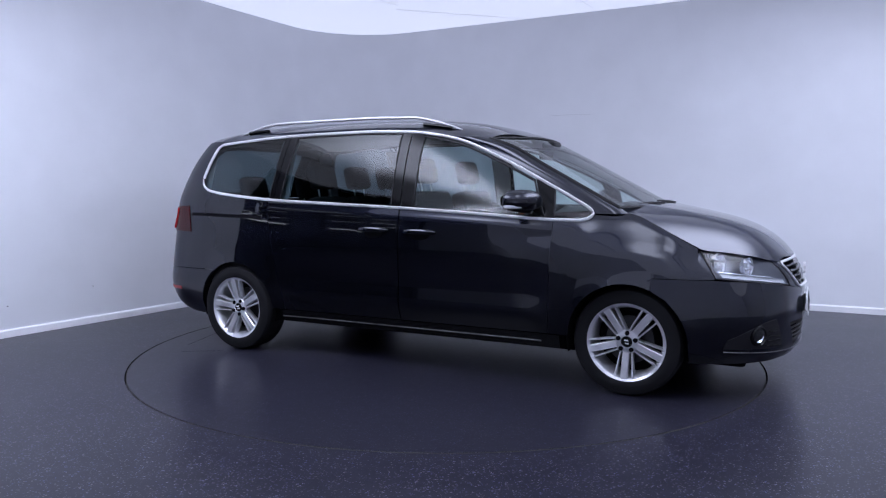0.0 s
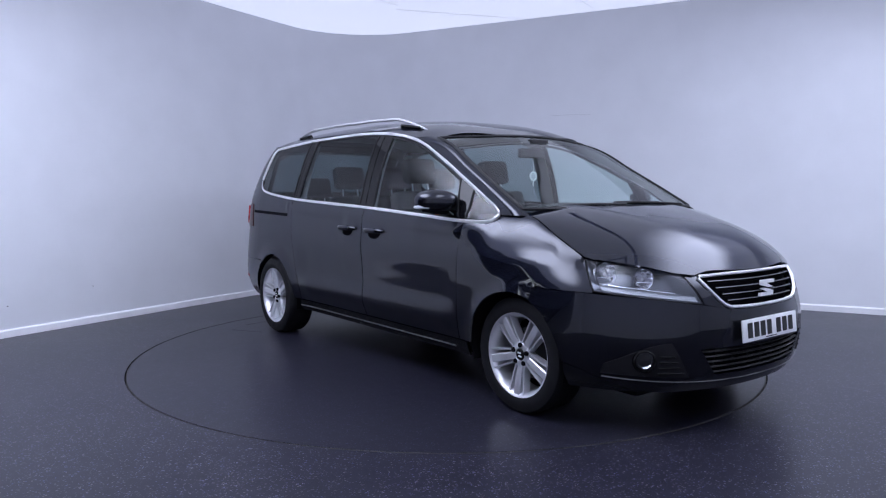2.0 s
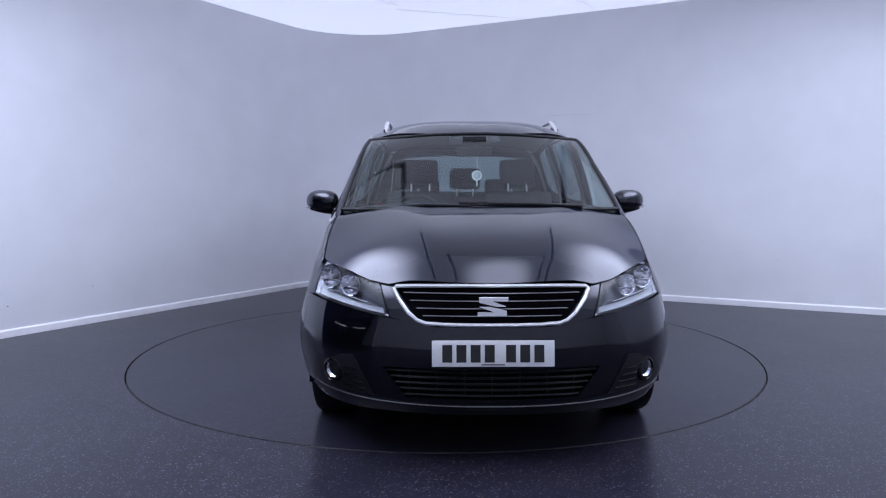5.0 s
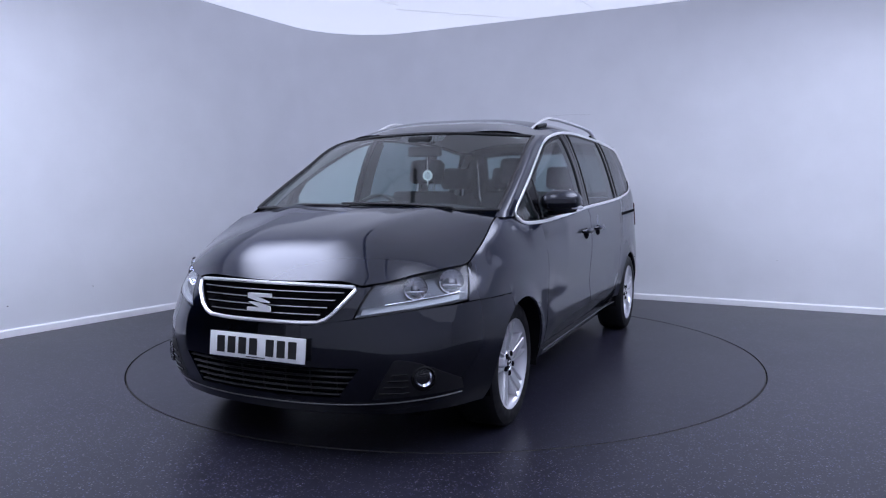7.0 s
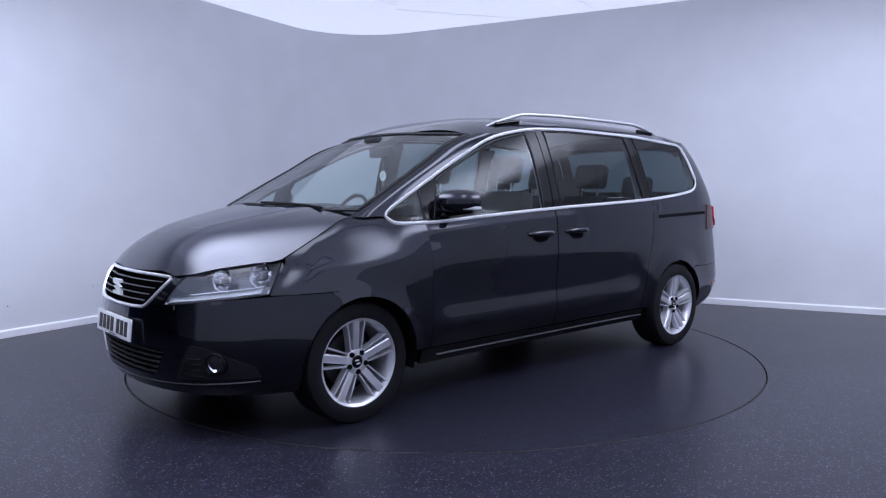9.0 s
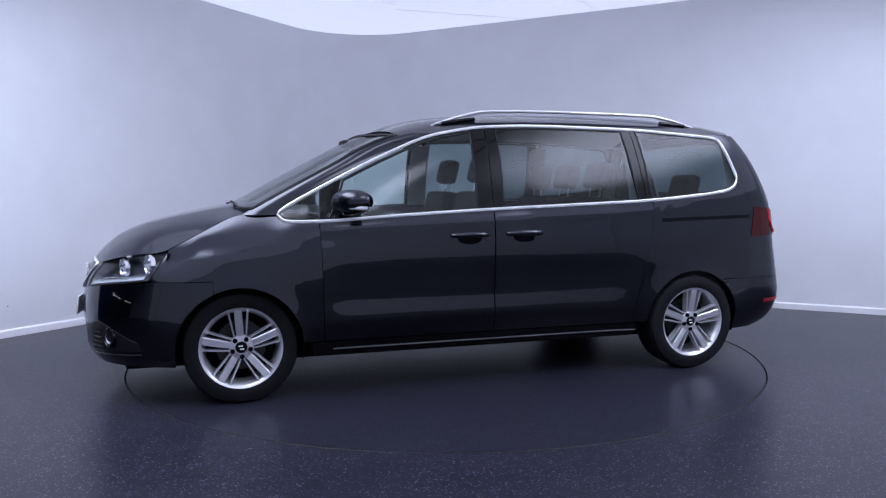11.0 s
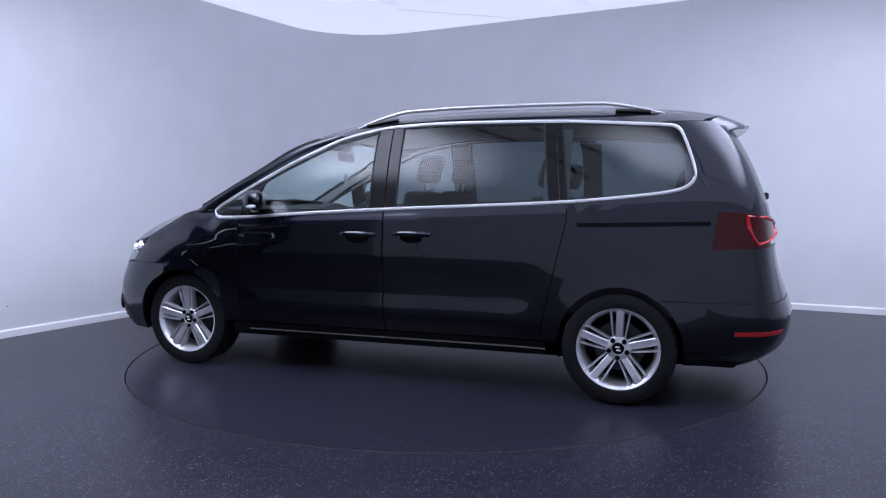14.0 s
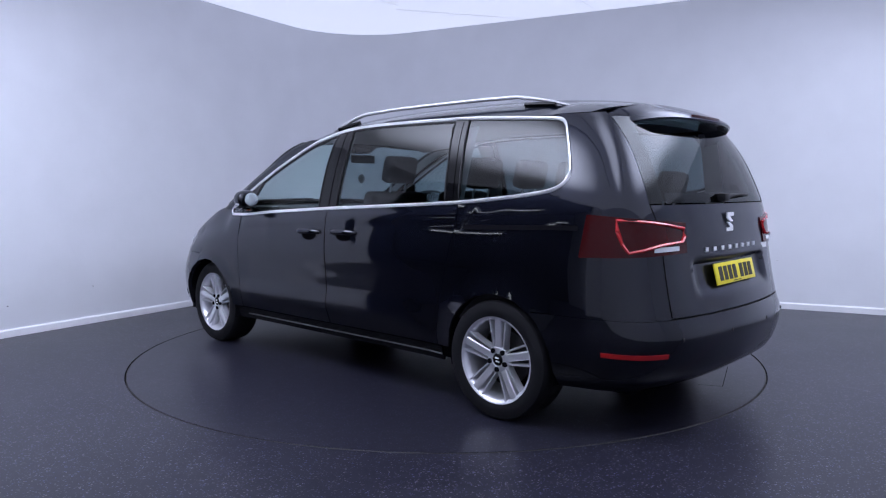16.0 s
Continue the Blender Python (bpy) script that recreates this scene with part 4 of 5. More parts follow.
def build_front(car):
    zs = [0.225, 0.25, 0.28, 0.305, 0.335, 0.37, 0.41, 0.438, 0.47, 0.51, 0.56, 0.60, 1.0]
    half = []
    for z0 in zs:
        row = []
        edge = float(np.interp(z0, (0.305, 0.438), (0.375, 0.475)))
        for y in (0, 0.12, 0.24, edge, 0.53, 0.585, 0.64, 0.695, 0.75, 0.80):
            top = lower_top(y)
            z = z0 if z0 < 0.5 else 0.47 + (top - 0.47) * (min(z0, 0.65) - 0.47) / 0.18
            row.append(nose(y, z))
        for f in (0.3, 0.65, 1.0):
            z = z0 if z0 < 0.5 else 0.47 + (0.702 - 0.47) * (min(z0, 0.65) - 0.47) / 0.18
            xa = float(WHEEL_X + math.sqrt(max(0.02, ARCH_R ** 2 - max(0, z - WHEEL_Z - 0.005) ** 2))) + (0.006 if z < 0.62 else 0.001) if z > 0.32 else WHEEL_X + ARCH_R + 0.006
            k0, k1 = LOW.find(z, 0.80, 1), LOW.find(z, min(xa, 1.86), 0)
            q = LOW.at(k0 + (k1 - k0) * f, z)
            row.append((q[0], q[1] + flare(q[0], z), z))
        half.append(row)
    n = len(half[0])
    rows = [[(x, -y, z) for x, y, z in r[:0:-1]] + r for r in half]
    m = n - 1
    skip = set()
    for i in range(3, 7):
        for j in range(3):
            skip |= {(i, m + j), (i, m - 1 - j)}
    part("front_bumper", grid(rows, skip=skip, lip=0.03), M_PAINT, car)
    # lower intake: backing and slats
    back = [[(nose(y, z)[0] - 0.045, y, z) for y in span(-0.50, 0.50, 10)] for z in (0.29, 0.37, 0.45)]
    part("intake_backing", grid(back, lip=0), M_INNER, car)
    for k in range(5):
        z = 0.317 + 0.0265 * k
        w = float(np.interp(z, (0.305, 0.438), (0.38, 0.48)))
        part("intake_slat", tube([(nose(y, z)[0] - 0.018, y, z) for y in span(-w, w, 16)], 0.0065, 6, squash=(1.6, 0.8)), M_PLASTIC, car)
    for k in range(7):
        y = -0.36 + 0.12 * k
        part("intake_rib", tube([(nose(y, z)[0] - 0.03, y, z) for z in (0.305, 0.37, 0.435)], 0.004, 6), M_PLASTIC, car)
    # chin with a thin bright line
    pts = []
    for i in range(41):
        u = -1 + i / 20
        y = 0.82 * u
        z = 0.272 + 0.03 * abs(u) ** 3
        p = nose(abs(y), z)
        pts.append((p[0] + 0.004, y, z))
    part("chin_strip", tube(pts, 0.003, 6), M_STEEL, car, "thin satin chin strip")
    for sg in (1, -1):
        rows = []
        for v in span(0, 1, 8):
            row = []
            for f in span(0, 1, 14):
                y = (0.515 + 0.095 * v) * (1 - f) + 0.825 * f
                p = nose(y, 0.302 + 0.018 * f + v * 0.172 * (1 - 0.72 * f ** 1.8), sg)
                row.append((p[0] + 0.003, p[1] + sg * 0.003, p[2]))
            rows.append(row)
        part("fog_surround", grid(rows, lip=0.006, flip=sg < 0), M_PLASTIC, car, "black plastic fog lamp surround")
        for k in range(4):
            z = 0.328 + 0.028 * k
            part("surround_slat", tube([(lambda p: (p[0] + 0.005, p[1] + sg * 0.003, p[2]))(nose(y, z, sg)) for y in span(0.545 + 0.018 * k, 0.655, 6)], 0.0045, 6), M_GLOSSB, car)
        c = Vector(nose(0.710, 0.390, sg)) + Vector((0.004, sg * 0.003, 0))
        turn = Vector((0.80, sg * 0.60, 0)).to_track_quat("Y", "Z").to_matrix().to_4x4()
        for name, prof, mat in (("fog_bezel", [(0.058, -0.01), (0.056, 0.006), (0.049, 0.010), (0.043, 0.000)], M_GLOSSB),
                                ("fog_reflector", [(0.0, -0.022), (0.014, -0.018), (0.024, -0.010), (0.036, 0.004)], M_REFLECTOR),
                                ("fog_lens", [(0.0, 0.016), (0.025, 0.013), (0.043, 0.006)], M_LENS)):
            bm = lathe(prof, 28)
            bmesh.ops.transform(bm, matrix=Matrix.Translation(c) @ turn, verts=bm.verts)
            part(name, bm, mat, car)
        # body-coloured strip between grille and lamp
        rows = []
        for j in range(9):
            v = j / 8
            z = 0.626 + (0.79 - 0.626) * v
            y0, y1 = 0.296 + (0.432 - 0.296) * v ** 0.9, 0.440 + (0.492 - 0.440) * v
            z1 = 0.652 + (0.797 - 0.652) * v
            rows.append([(lambda p: p)(nose(y0 + (y1 - y0) * f, z + (z1 - z) * f, sg)) for f in span(0, 1, 4)])
        part("nose_strip", grid(rows, flip=sg < 0), M_PAINT, car)
    # grille
    gr = part("grille_backing", grid([[(nose(abs(y), z)[0] - 0.04, y, z) for y in span(-0.44, 0.44, 14)] for z in span(0.62, 0.80, 4)], lip=0), M_INNER, car)
    for k in range(4):
        z = 0.662 + 0.031 * k
        w = float(np.interp(z, (0.632, 0.78), (0.27, 0.405)))
        slat = part("grille_slat", tube([(nose(abs(y), z)[0] - 0.010, y, z) for y in span(-w, w, 20)], 0.0085, 6, squash=(1.3, 0.8)), M_GLOSSB, car)
        part("slat_edge", tube([(nose(abs(y), z)[0] - 0.001, y, z + 0.003) for y in span(-w, w, 20)], 0.0028, 5), M_STEEL, slat)
    edge = [(-0.418, 0.783), (-0.428, 0.772), (-0.41, 0.738), (-0.36, 0.675), (-0.325, 0.647), (-0.29, 0.634), (-0.2, 0.630), (-0.1, 0.629), (0, 0.629), (0.1, 0.629), (0.2, 0.630), (0.29, 0.634), (0.325, 0.647), (0.36, 0.675), (0.41, 0.738), (0.428, 0.772), (0.418, 0.783), (0.3, 0.787), (0.15, 0.789), (0, 0.789), (-0.15, 0.789), (-0.3, 0.787)]
    part("grille_surround", tube([(nose(abs(y), z)[0] + 0.004, y, z) for y, z in edge], 0.0095, 8, closed=True, squash=(1, 0.9)), M_CHROME, car, "bright chrome grille surround")
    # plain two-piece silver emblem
    for sgn in (1, -1):
        bm = bmesh.new()
        outline = ((-0.052, 0.050), (0.058, 0.050), (0.058, 0.030), (-0.006, 0.030), (0.050, 0.001), (0.012, 0.001), (-0.052, 0.022))
        vs = [bm.verts.new((2.362, 1.12 * y * sgn, 0.708 + 0.80 * z * sgn)) for y, z in outline]
        f = bm.faces.new(vs)
        r = bmesh.ops.extrude_face_region(bm, geom=[f])
        bmesh.ops.translate(bm, vec=(0.012, 0, 0), verts=[v for v in r["geom"] if isinstance(v, bmesh.types.BMVert)])
        bmesh.ops.recalc_face_normals(bm, faces=bm.faces)
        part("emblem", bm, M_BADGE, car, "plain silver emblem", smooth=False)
    build_plate(car, 2.395, 0.512, 0, M_WHITEPLATE, "white number plate with plain dark bars", -6)


def build_plate(car, x, z, turn, mat, label, lean):
    plate = empty("number_plate")
    plate.parent = car
    plate.location = (x, 0, z)
    plate.rotation_euler = (0, radians(lean), radians(turn))
    plate["label"] = label
    part("plate_sheet", box((0.008, 0.52, 0.111), bevel=0.003), mat, plate)
    for y in (-0.185, -0.125, -0.065, -0.005, 0.085, 0.145, 0.205):
        part("plate_bar", box((0.003, 0.042, 0.074), (0.0048, y - 0.01, 0.0)), M_BAR, plate, smooth=False)
    part("plate_bar", box((0.003, 0.10, 0.004), (0.0048, 0, -0.047)), M_BAR, plate, smooth=False)


def build_headlights(car):
    for sg in (1, -1):
        lamp = empty("headlight")
        lamp.parent = car
        lamp["label"] = "clear headlight with twin reflectors and a pale lower band"

        def surf(s, v, back=0.0):
            zt = 0.797 + (0.862 - 0.797) * max(s, 0) ** 0.85
            zb = 0.655 + (0.712 - 0.655) * s
            z = zb + (zt - zb) * v
            ka = LOW.find(z, 0.450 + 0.048 * v, 1)
            kb = LOW.find(z, 1.945 - 0.095 * v, 0)
            q = LOW.at(ka + (kb - ka) * s, z)
            n = Vector((0.75, 0.62, 0.2)).normalized()
            return (q[0] - back * n.x, sg * (q[1] - back * n.y), z - back * n.z * 0.3)
        part("lens", grid([[surf(s, v) for s in span(0, 1, 16)] for v in span(0, 1, 8)], lip=0, flip=sg > 0), M_LENS, lamp, "clear plastic lens")
        part("housing", grid([[surf(s, v, 0.062 * min(1, 5 * min(s, 1 - s, v, 1 - v)) + 0.004) for s in span(0, 1, 24)] for v in span(0, 1, 14)], lip=0, flip=sg > 0), M_LAMPBODY, lamp, "grey lamp housing")
        for s, r in ((0.42, 0.050), (0.79, 0.054)):
            c = Vector(surf(s, 0.62, 0.030))
            turn = Vector((0.90, sg * 0.42, 0.02)).to_track_quat("Y", "Z").to_matrix().to_4x4()
            # a bowl of flat facets that steps inwards
            bm = lathe([(0.012, -0.040), (r * 0.45, -0.034), (r * 0.47, -0.030), (r * 0.75, -0.016), (r * 0.77, -0.012), (r, 0.012), (r * 1.07, 0.014), (r * 1.07, -0.01)], 14)
            bmesh.ops.transform(bm, matrix=Matrix.Translation(c) @ turn, verts=bm.verts)
            part("reflector", bm, M_REFLECTOR, lamp, "bright faceted reflector", smooth=False)
            bm = lathe([(0.0, 0.004), (0.009, 0.002), (0.013, -0.008), (0.013, -0.036)], 14)
            bmesh.ops.transform(bm, matrix=Matrix.Translation(c) @ turn, verts=bm.verts)
            part("bulb_cap", bm, M_SILVER, lamp)
            bm = box((r * 1.5, 0.006, 0.010), (0, 0.008, -r * 0.35), 0.002)
            bmesh.ops.transform(bm, matrix=Matrix.Translation(c) @ turn, verts=bm.verts)
            part("reflector_bar", bm, M_REFLECTOR, lamp)
        part("light_band", grid([[surf(s, v, 0.012 + 0.02 * v) for s in span(0.04, 0.90, 24)] for v in (0.05, 0.12, 0.22)], lip=0.008, flip=sg > 0), M_CLEARPL, lamp, "pale frosted light band")
        part("light_strip", tube([surf(s, 0.27, 0.018) for s in span(0.20, 0.90, 20)], 0.0028, 6), M_REFLECTOR, lamp, "bright thin light strip")
        part("lens_edge", tube([surf(s, v, 0.003) for s, v in [(k / 12, 0.0) for k in range(13)] + [(1.0, k / 6) for k in range(1, 7)] + [(k / 12, 1.0) for k in range(11, -1, -1)] + [(0.0, k / 6) for k in range(5, 0, -1)]], 0.0035, 6, closed=True), M_PLASTIC, lamp, "dark lens edge")
        part("lamp_backing", grid([[surf(s, v, 0.085) for s in span(-0.02, 1.0, 6)] for v in span(-0.05, 1.0, 5)], lip=0), M_INNER, lamp)


def build_tail(car):
    # rear bumper
    zs = [0.235, 0.27, 0.31, 0.35, 0.39, 0.43, 0.47, 0.50, 0.53, 0.56, 0.597]
    rows = []
    for z in zs:
        half = []
        xa = -(WHEEL_X + math.sqrt(max(0.02, ARCH_R ** 2 - max(0, z - WHEEL_Z - 0.005) ** 2))) - 0.004
        k0 = TAIL.find(z, max(xa, -1.86), 0)
        tuck = 0.07 * max(0, (0.36 - z) / 0.12) ** 1.5
        for f in span(0, 1, 18):
            q = TAIL.at(k0 + (TAIL.n - 1 - k0) * f, z)
            half.append((q[0] + tuck * f, q[1] - tuck * 0.3 * (1 - f) + flare(q[0], z), z))
        rows.append(half + [(x, -y, zz) for x, y, zz in half[-2::-1]])
    part("rear_bumper", grid(rows, lip=0.02), M_PAINT, car)
    for y in (-0.66, -0.24, 0.24, 0.66):
        bm = lathe([(0.0, 0.0), (0.009, 0.0), (0.010, 0.004)], 14, "x")
        p = rear(abs(y), 0.505)
        bmesh.ops.translate(bm, vec=(p[0] - 0.0025, y, 0.505), verts=bm.verts)
        part("parking_sensor", bm, M_PLASTIC, car)
    part("bumper_step", grid([[(TAIL.at(TAIL.find(0.597, abs(y), 1), 0.597)[0] + d, y, 0.599 + 0.008 * min(1, d * 20)) for y in span(-0.66, 0.66, 14)] for d in (0.002, 0.03, 0.11)], lip=0), M_PLASTIC, car)
    for sg in (1, -1):
        def strip(z0, z1, f0, f1, nf, nz, out):
            r = []
            for z in span(z0, z1, nz):
                ka, kb = TAIL.find(z, f0, 0), TAIL.find(z, f1, 1)
                row = []
                for f in span(0, 1, nf):
                    k = ka + (kb - ka) * f
                    q, q2 = TAIL.at(k, z), TAIL.at(min(k + 0.05, TAIL.n - 1), z)
                    n = Vector((q2[1] - q[1], q[0] - q2[0])).normalized()
                    row.append((q[0] + n.x * out, sg * (q[1] + n.y * out), z))
                r.append(row)
            return r
        part("rear_reflector", grid(strip(0.422, 0.444, -2.07, 0.735, 10, 2, 0.004), lip=0.008, flip=sg < 0), M_REFLEX, car, "narrow red reflector")
        lamp = empty("tail_lamp")
        lamp.parent = car
        lamp["label"] = "dark red wraparound tail lamp with a bright light guide"

        def lens(s, v, out=0.006):
            zt = 1.088 - 0.042 * s
            zb = 0.884 + 0.018 * s
            z = zb + (zt - zb) * v
            ka, kb = TAIL.find(z, -1.945 - 0.03 * v, 0), TAIL.find(z, 0.515 - 0.02 * v, 1)
            k = ka + (kb - ka) * s
            q, q2 = TAIL.at(k, z), TAIL.at(k + 0.05, z)
            n = Vector((q2[1] - q[1], q[0] - q2[0])).normalized()
            return (q[0] + n.x * out, sg * (q[1] + n.y * out), z)
        part("red_lens", grid([[lens(s, v) for s in span(0, 1, 20)] for v in span(0, 1, 8)], lip=0.012, flip=sg < 0), M_RED, lamp, "dark red lens")
        ring = [(0.24, 0.92), (0.50, 0.93), (0.75, 0.89), (0.955, 0.80), (0.965, 0.55), (0.93, 0.36), (0.70, 0.30), (0.50, 0.18), (0.37, 0.12), (0.31, 0.35), (0.26, 0.65)]
        part("light_guide", tube([lens(s, v, 0.007) for s, v in ring], 0.0105, 6, closed=True, squash=(1.15, 0.8)), M_REDRING, lamp, "bright red light guide")
        part("reversing_lens", grid([[lens(s, v, 0.0085) for s in span(0.62, 0.90, 6)] for v in span(0.10, 0.24, 3)], lip=0.006, flip=sg < 0), M_CLEARPL, lamp, "clear reversing lamp")
        # sliding-door rail slot: a flush strip with the slot's shade in its colour
        rows = [[(lambda p: (p[0], p[1] + sg * 0.0015, p[2]))(flank(x, 1.006 + 0.018 * (-1.226 - x) / 0.74 + d, sg)) for x in span(-1.226, -1.935, 14)] for d in (-0.012, 0.012)]
        part("rail_slot_shade", grid(rows, lip=0, flip=sg > 0), M_INNER, car, "dark strip for the shaded sliding door rail slot")
    # tailgate
    tailgate = part("tailgate", grid([[(lambda p: (p[0] + plate_dip(y, z), y, z))(rear(abs(y), z)) for y in span(-rear_half(z), rear_half(z), 44)] for z in span(0.606, 1.132, 30)], flip=True), M_PAINT, car)
    rows = []
    for z in span(1.138, 1.565, 14):
        w = rear_half(z)
        rows.append([(lambda p: (p[0] + 0.004, y, z))(rear(abs(y), z)) for y in span(-w, w, 24)])
    part("rear_window", grid(rows, lip=0, flip=True), M_PRIV, car, "dark privacy rear window")
    for sg in (1, -1):
        rows = []
        for z in span(1.138, 1.545, 12):
            w = rear_half(z)
            rows.append([(lambda p: (p[0] + 0.008, sg * y, z))(rear(y, z)) for y in (w, w - 0.05, w - 0.10)])
        part("window_edge_band", grid(rows, lip=0, flip=sg > 0), M_GLOSSB, car)
    rows = [[(lambda p: (p[0] + 0.008, y, z))(rear(abs(y), z)) for y in span(-0.6, 0.6, 16)] for z in (1.138, 1.165, 1.19)]
    part("window_edge_band", grid(rows, lip=0, flip=True), M_GLOSSB, car)
    # roof spoiler with a high brake light
    rows = []
    prof = ((0.0, 0.004), (-0.05, -0.015), (-0.10, -0.036), (-0.142, -0.060), (-0.150, -0.072), (-0.140, -0.081), (-0.07, -0.080), (0.02, -0.098))
    for dx, dz in prof:
        row = []
        for i in range(25):
            u = -1 + i / 12
            y = 0.690 * u
            x0 = -2.01 + 0.15 * abs(u) ** 3
            base = roof_point(x0, min(abs(y), roof_edge(x0)[0] * 0.97))
            f = (1 - 0.55 * abs(u) ** 5)
            row.append((x0 + dx * f, y, base[2] + dz - 0.035 * abs(u) ** 6))
        rows.append(row)
    part("roof_spoiler", grid(rows, lip=0), M_PAINT, car)
    part("high_brake_light", box((0.012, 0.34, 0.014), (-2.152, 0, 1.590), 0.004), M_RED, car, "dark red high brake light")
    # rear wiper
    part("rear_wiper", tube([(-2.282, 0.03, 1.165), (-2.280, -0.08, 1.175), (-2.269, -0.22, 1.178), (-2.252, -0.36, 1.176)], [0.016, 0.011, 0.008, 0.005], 8), M_PLASTIC, car)
    part("wiper_pivot", box((0.05, 0.07, 0.045), (-2.272, 0.03, 1.165), 0.014), M_PLASTIC, car)
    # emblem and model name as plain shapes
    for sgn in (1, -1):
        bm = bmesh.new()
        outline = ((-0.042, 0.050), (0.046, 0.050), (0.046, 0.030), (-0.005, 0.030), (0.040, 0.001), (0.010, 0.001), (-0.042, 0.022))
        vs = [bm.verts.new((rear(0, 1.035)[0] - 0.002, -y * sgn, 1.035 + z * sgn)) for y, z in outline]
        f = bm.faces.new(vs)
        r = bmesh.ops.extrude_face_region(bm, geom=[f])
        bmesh.ops.translate(bm, vec=(-0.008, 0, 0), verts=[v for v in r["geom"] if isinstance(v, bmesh.types.BMVert)])
        bmesh.ops.recalc_face_normals(bm, faces=bm.faces)
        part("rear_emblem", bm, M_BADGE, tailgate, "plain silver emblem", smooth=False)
    for k in range(8):
        y = 0.315 - 0.09 * k
        part("name_bar", box((0.006, 0.034, 0.022), (rear(abs(y), 0.905)[0] - 0.003, y, 0.905), 0.002), M_CHROME, tailgate, smooth=False)
    part("side_name_bar", box((0.006, 0.09, 0.03), (rear(0.5, 0.915)[0] - 0.003, -0.52, 0.885), 0.002), M_CHROME, tailgate, smooth=False)
    build_plate(car, rear(0, 0.775)[0] + 0.012, 0.775, 180, M_YELLOWPLATE, "yellow rear number plate with plain dark bars", -14)


def plate_dip(y, z):
    """Pressed recess round the rear plate."""
    a = min(1, max(0, (0.47 - abs(y)) / 0.04)) * min(1, max(0, (0.86 - z) / 0.025)) * min(1, max(0, (z - 0.675) / 0.06))
    return 0.032 * a


def build_mirrors(car):
    for sg in (1, -1):
        mirror = empty("door_mirror")
        mirror.parent = car
        mirror["label"] = "black door mirror with a clear indicator strip"
        bm = bmesh.new()
        bmesh.ops.create_uvsphere(bm, u_segments=24, v_segments=14, radius=1.0)
        for v in bm.verts:
            x, y, z = v.co
            x = math.copysign(abs(x) ** 0.75, x)
            z = math.copysign(abs(z) ** 0.8, z)
            y = math.copysign(abs(y) ** 0.8, y)
            back = 1.0 if x > 0 else 0.55
            v.co = (0.835 + 0.10 * x * back - 0.05 * (y + 0.0), sg * (0.962 + 0.108 * y), 1.135 + (0.072 if z > 0 else 0.058) * z)
        bmesh.ops.recalc_face_normals(bm, faces=bm.faces)
        part("mirror_cap", bm, M_PAINT, mirror)
        part("mirror_base", tube([(0.875, sg * 0.855, 1.050), (0.865, sg * 0.90, 1.072), (0.845, sg * 0.97, 1.085), (0.80, sg * 1.03, 1.090)], [0.028, 0.030, 0.034, 0.022], 10, squash=(1.2, 0.6)), M_GLOSSB, mirror)
        part("amber_lens", box((0.030, 0.020, 0.006), (0.845, sg * 0.945, 1.062), 0.002), M_AMBER, mirror, "small amber lens")
        part("indicator", tube([(0.90, sg * 0.98, 1.112), (0.868, sg * 1.03, 1.106), (0.81, sg * 1.066, 1.104), (0.775, sg * 1.068, 1.104)], [0.005, 0.010, 0.011, 0.008], 8, squash=(0.7, 1)), M_CLEARPL, mirror, "clear indicator strip")
        rows = [[(0.772 - 0.05 * (0.078 * r * math.cos(a)) / 0.108, sg * (0.962 + 0.078 * r * math.cos(a)), 1.140 + 0.048 * r * math.sin(a)) for a in span(0, 2 * math.pi, 24)] for r in (0.05, 0.5, 1.0)]
        part("mirror_glass", grid(rows, lip=0), M_REFLECTOR, mirror, "mirror glass")


def cushion(size, at, bevel, turn=None):
    return box(size, at, bevel, 3, turn)


def build_seat(car, x, y, wide, top, head=True):
    seat = empty("seat")
    seat.parent = car
    seat.location = (x, y, 0)
    lean = pose(0, 0, 0, 0, -14)
    part("seat_cushion", cushion((0.50, wide, 0.16), (0.24, 0, 0.60), 0.05), M_SEAT, seat)
    part("seat_back", cushion((0.13, wide, top - 0.62), (-0.075, 0, (top + 0.62) / 2), 0.05, lean), M_SEAT, seat)
    if head:
        part("headrest", cushion((0.10, 0.27, 0.185), (-0.175, 0, top + 0.145), 0.045, lean), M_SEAT, seat)
        for d in (-0.07, 0.07):
            part("headrest_post", tube([(-0.145, d, top - 0.03), (-0.165, d, top + 0.08)], 0.006, 8), M_CHROME, seat, "chrome headrest post")


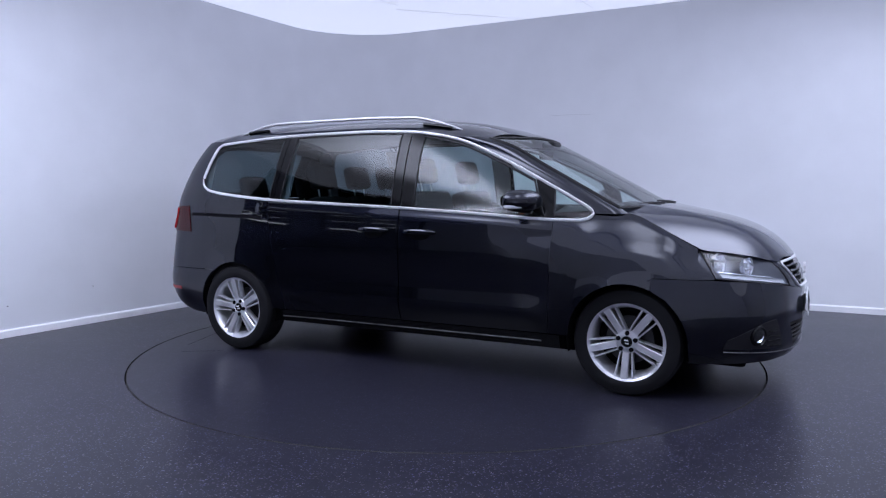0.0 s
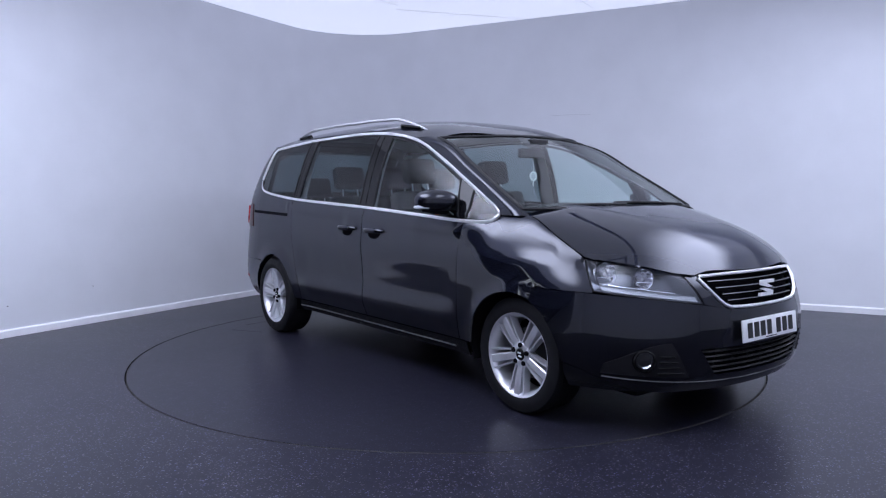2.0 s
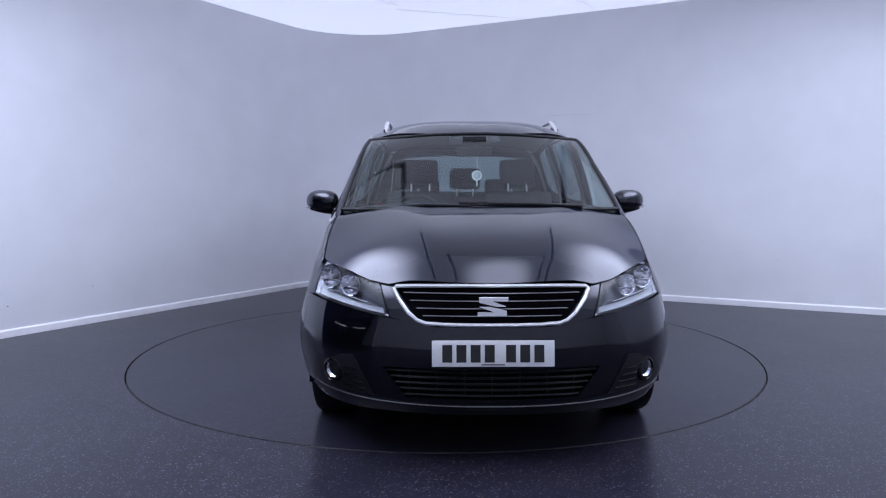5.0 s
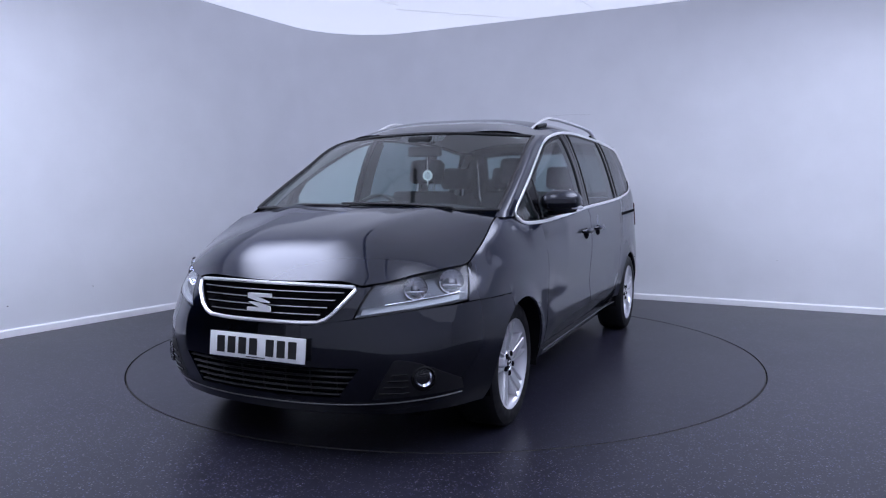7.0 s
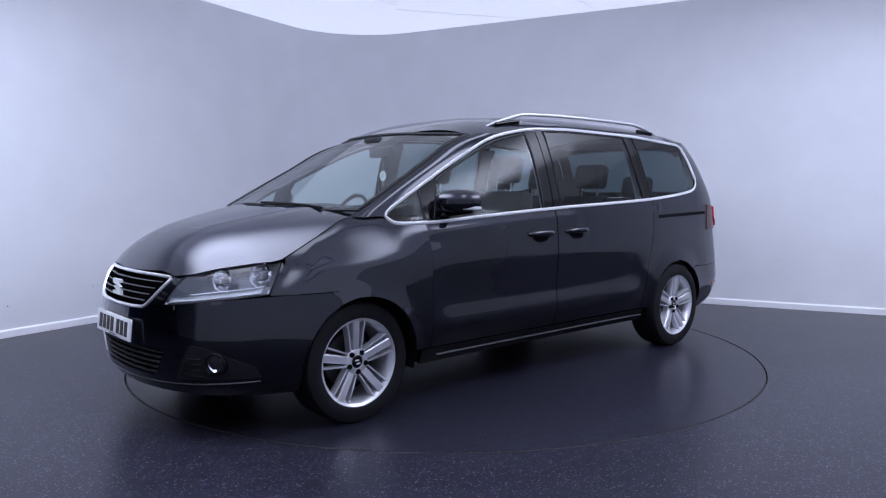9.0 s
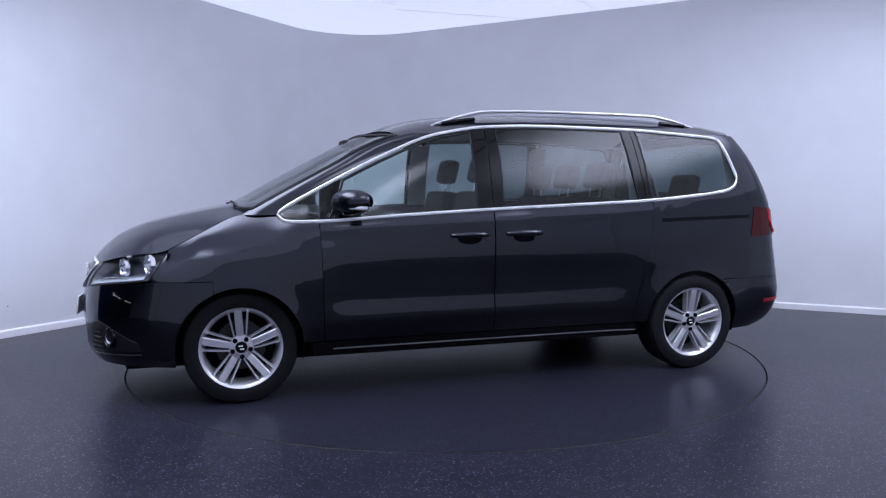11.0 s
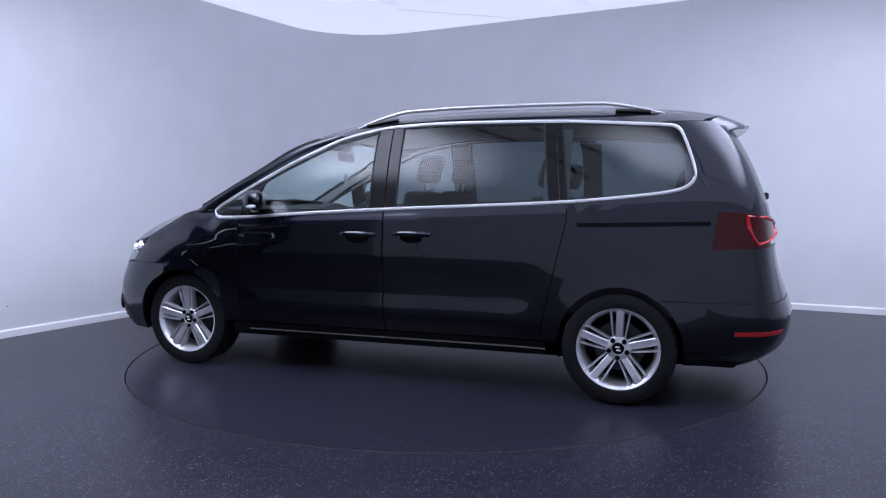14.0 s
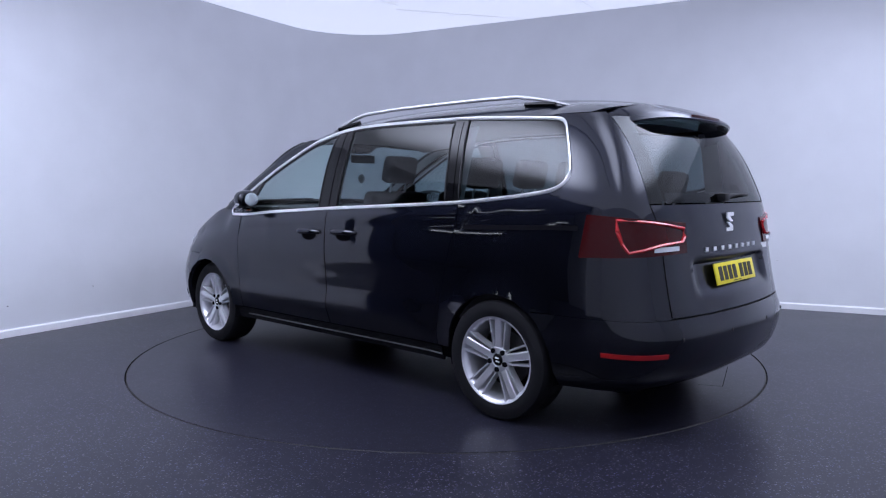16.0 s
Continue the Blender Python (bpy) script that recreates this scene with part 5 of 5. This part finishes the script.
def build_interior(car):
    for y in (0.37, -0.37):
        build_seat(car, 0.02, y, 0.52, 1.20)
    for y in (0.48, 0.0, -0.48):
        build_seat(car, -0.82, y, 0.42, 1.16)
    for y in (0.36, -0.36):
        build_seat(car, -1.62, y, 0.44, 1.08)
    part("cabin_floor", box((3.3, 1.5, 0.04), (-0.5, 0, 0.40)), M_DASH, car, smooth=False)
    # dashboard
    rows = []
    for f in span(0, 1, 8):
        x = 1.42 - 0.62 * f
        z = 1.085 - 0.035 * f - (0.14 * max(0, f - 0.75) / 0.25)
        rows.append([(x - 0.10 * (abs(y) / 0.7) ** 2 * (1 - f), y, z + (0.045 * math.exp(-((y + 0.38) / 0.16) ** 2) * math.exp(-((f - 0.7) / 0.2) ** 2))) for y in span(-0.70, 0.70, 24)])
    part("dashboard", grid(rows, lip=0.0), M_DASH, car, "dark textured dashboard")
    part("dash_front", box((0.06, 1.4, 0.45), (0.79, 0, 0.72), 0.02), M_DASH, car)
    bm = lathe([(0.185 + 0.014 * math.cos(a), 0.014 * math.sin(a)) for a in [2 * math.pi * k / 8 for k in range(9)]], 36, "x")
    bmesh.ops.transform(bm, matrix=pose(0.66, -0.38, 1.0, 0, -24), verts=bm.verts)
    part("steering_wheel", bm, M_DASH, car)
    part("steering_hub", box((0.05, 0.20, 0.12), (0.68, -0.38, 1.0), 0.03, turn=pose(0, 0, 0, 0, -24)), M_DASH, car)
    # pale lining of roof and pillars
    rows = []
    for x in span(0.58, -1.80, 16):
        ye, ze = roof_edge(x)
        rows.append([(x, u * (ye - 0.05), roof_point(x, u * (ye - 0.05))[2] - 0.03) for u in span(-1, 1, 14)])
    part("headliner", grid(rows, lip=0), M_TRIM, car, "pale grey roof lining")
    for sg in (1, -1):
        for x0, x1 in ((0.045, -0.10), (-1.02, -1.17), (-1.80, -1.92)):
            rows = [[(lambda p: (p[0], p[1] - sg * 0.045, p[2]))(flank(x0 + (x1 - x0) * f, z, sg)) for f in (0, 0.5, 1)] for z in span(1.08, 1.56, 8)]
            part("pillar_lining", grid(rows, lip=0), M_TRIM, car)
        rows = []
        for z in span(1.09, 1.54, 10):
            q, q2 = TOP.at(3.25, z), TOP.at(3.95, z)
            rows.append([(q[0] - 0.03, sg * (q[1] - 0.03), z), (q2[0] - 0.03, sg * (q2[1] - 0.02), z)])
        part("screen_pillar_lining", grid(rows, lip=0), M_TRIM, car)
        rows = [[(lambda p: (p[0], p[1] - sg * d, z))(flank(x, z, sg)) for x in span(0.95, -1.85, 16)] for z, d in ((0.5, 0.06), (1.0, 0.07), (1.07, 0.05), (1.085, 0.03))]
        part("door_lining", grid(rows, lip=0), M_DASH, car)
    # inside mirror with a round charm on a cord
    part("inside_mirror", cushion((0.03, 0.24, 0.065), (0.66, 0, 1.455), 0.014), M_PLASTIC, car)
    part("mirror_mount", box((0.10, 0.16, 0.05), (0.70, 0, 1.525), 0.02), M_PLASTIC, car)
    bm = lathe([(0.022, -0.003), (0.034, -0.003), (0.034, 0.003), (0.022, 0.003), (0.022, -0.003)], 24, "x")
    bmesh.ops.translate(bm, vec=(0.66, 0.02, 1.300), verts=bm.verts)
    charm = part("hanging_charm", bm, M_WHITE, car, "round white charm hanging from the inside mirror")
    bm = lathe([(0.0, -0.002), (0.020, -0.002), (0.020, 0.002), (0.0, 0.002)], 20, "x")
    bmesh.ops.translate(bm, vec=(0.66, 0.02, 1.300), verts=bm.verts)
    part("charm_disc", bm, M_CLEARPL, charm)
    part("charm_cord", tube([(0.66, 0.02, 1.43), (0.66, 0.02, 1.334)], 0.0015, 5), M_WHITE, charm)
    part("charm_tail", tube([(0.66, 0.02, 1.266), (0.66, 0.02, 1.23)], 0.004, 5), M_WHITE, charm)
    # wipers on the scuttle
    part("scuttle", grid([[(1.50 - 0.18 * abs(u) ** 2.2 + d, u * 0.76, hood_point(1.50 - 0.18 * abs(u) ** 2.2, u * 0.76)[2] + h) for u in span(-1, 1, 20)] for d, h in ((0.02, -0.012), (-0.02, -0.004), (-0.07, 0.012))], lip=0), M_PLASTIC, car)
    for pts in (((1.47, 0.55, 1.106), (1.46, 0.30, 1.118), (1.475, 0.0, 1.124), (1.47, -0.12, 1.124)), ((1.50, -0.05, 1.110), (1.465, -0.30, 1.114), (1.40, -0.58, 1.104), (1.38, -0.66, 1.100))):
        arm = part("wiper_arm", tube(pts, [0.011, 0.008, 0.006, 0.005], 8), M_PLASTIC, car)
        part("wiper_blade", tube([(x + 0.012, y, z + 0.010) for x, y, z in pts], 0.006, 6), M_PLASTIC, arm)


def build_car():
    car = empty("car")
    tagged(car, "glossy black people carrier with silver roof rails and alloy wheels", "car")
    build_body(car)
    build_wheels(car)
    build_underbody(car)
    build_front(car)
    build_headlights(car)
    build_tail(car)
    build_mirrors(car)
    build_interior(car)
    return car


CAR = build_car()


def heading(t):
    u = (t - 8) / 8
    return -126.106 - 97.151 * u + 1.165 * u * u - 0.536 * u ** 3


def motions():
    rows, table = [], []
    for k in range(33):
        t = k * 0.5
        a = radians(heading(t))
        x = 0.0757 * math.cos(a) - 0.1798 * math.sin(a)
        y = 0.0757 * math.sin(a) + 0.1798 * math.cos(a)
        rows.append((t, pose(x, y, 0.0, 0, 0, heading(t))))
        table.append((t, pose(0, 0, 0, 0, 0, heading(t))))
    walk(CAR, rows)
    walk(TURNTABLE, table)


motions()
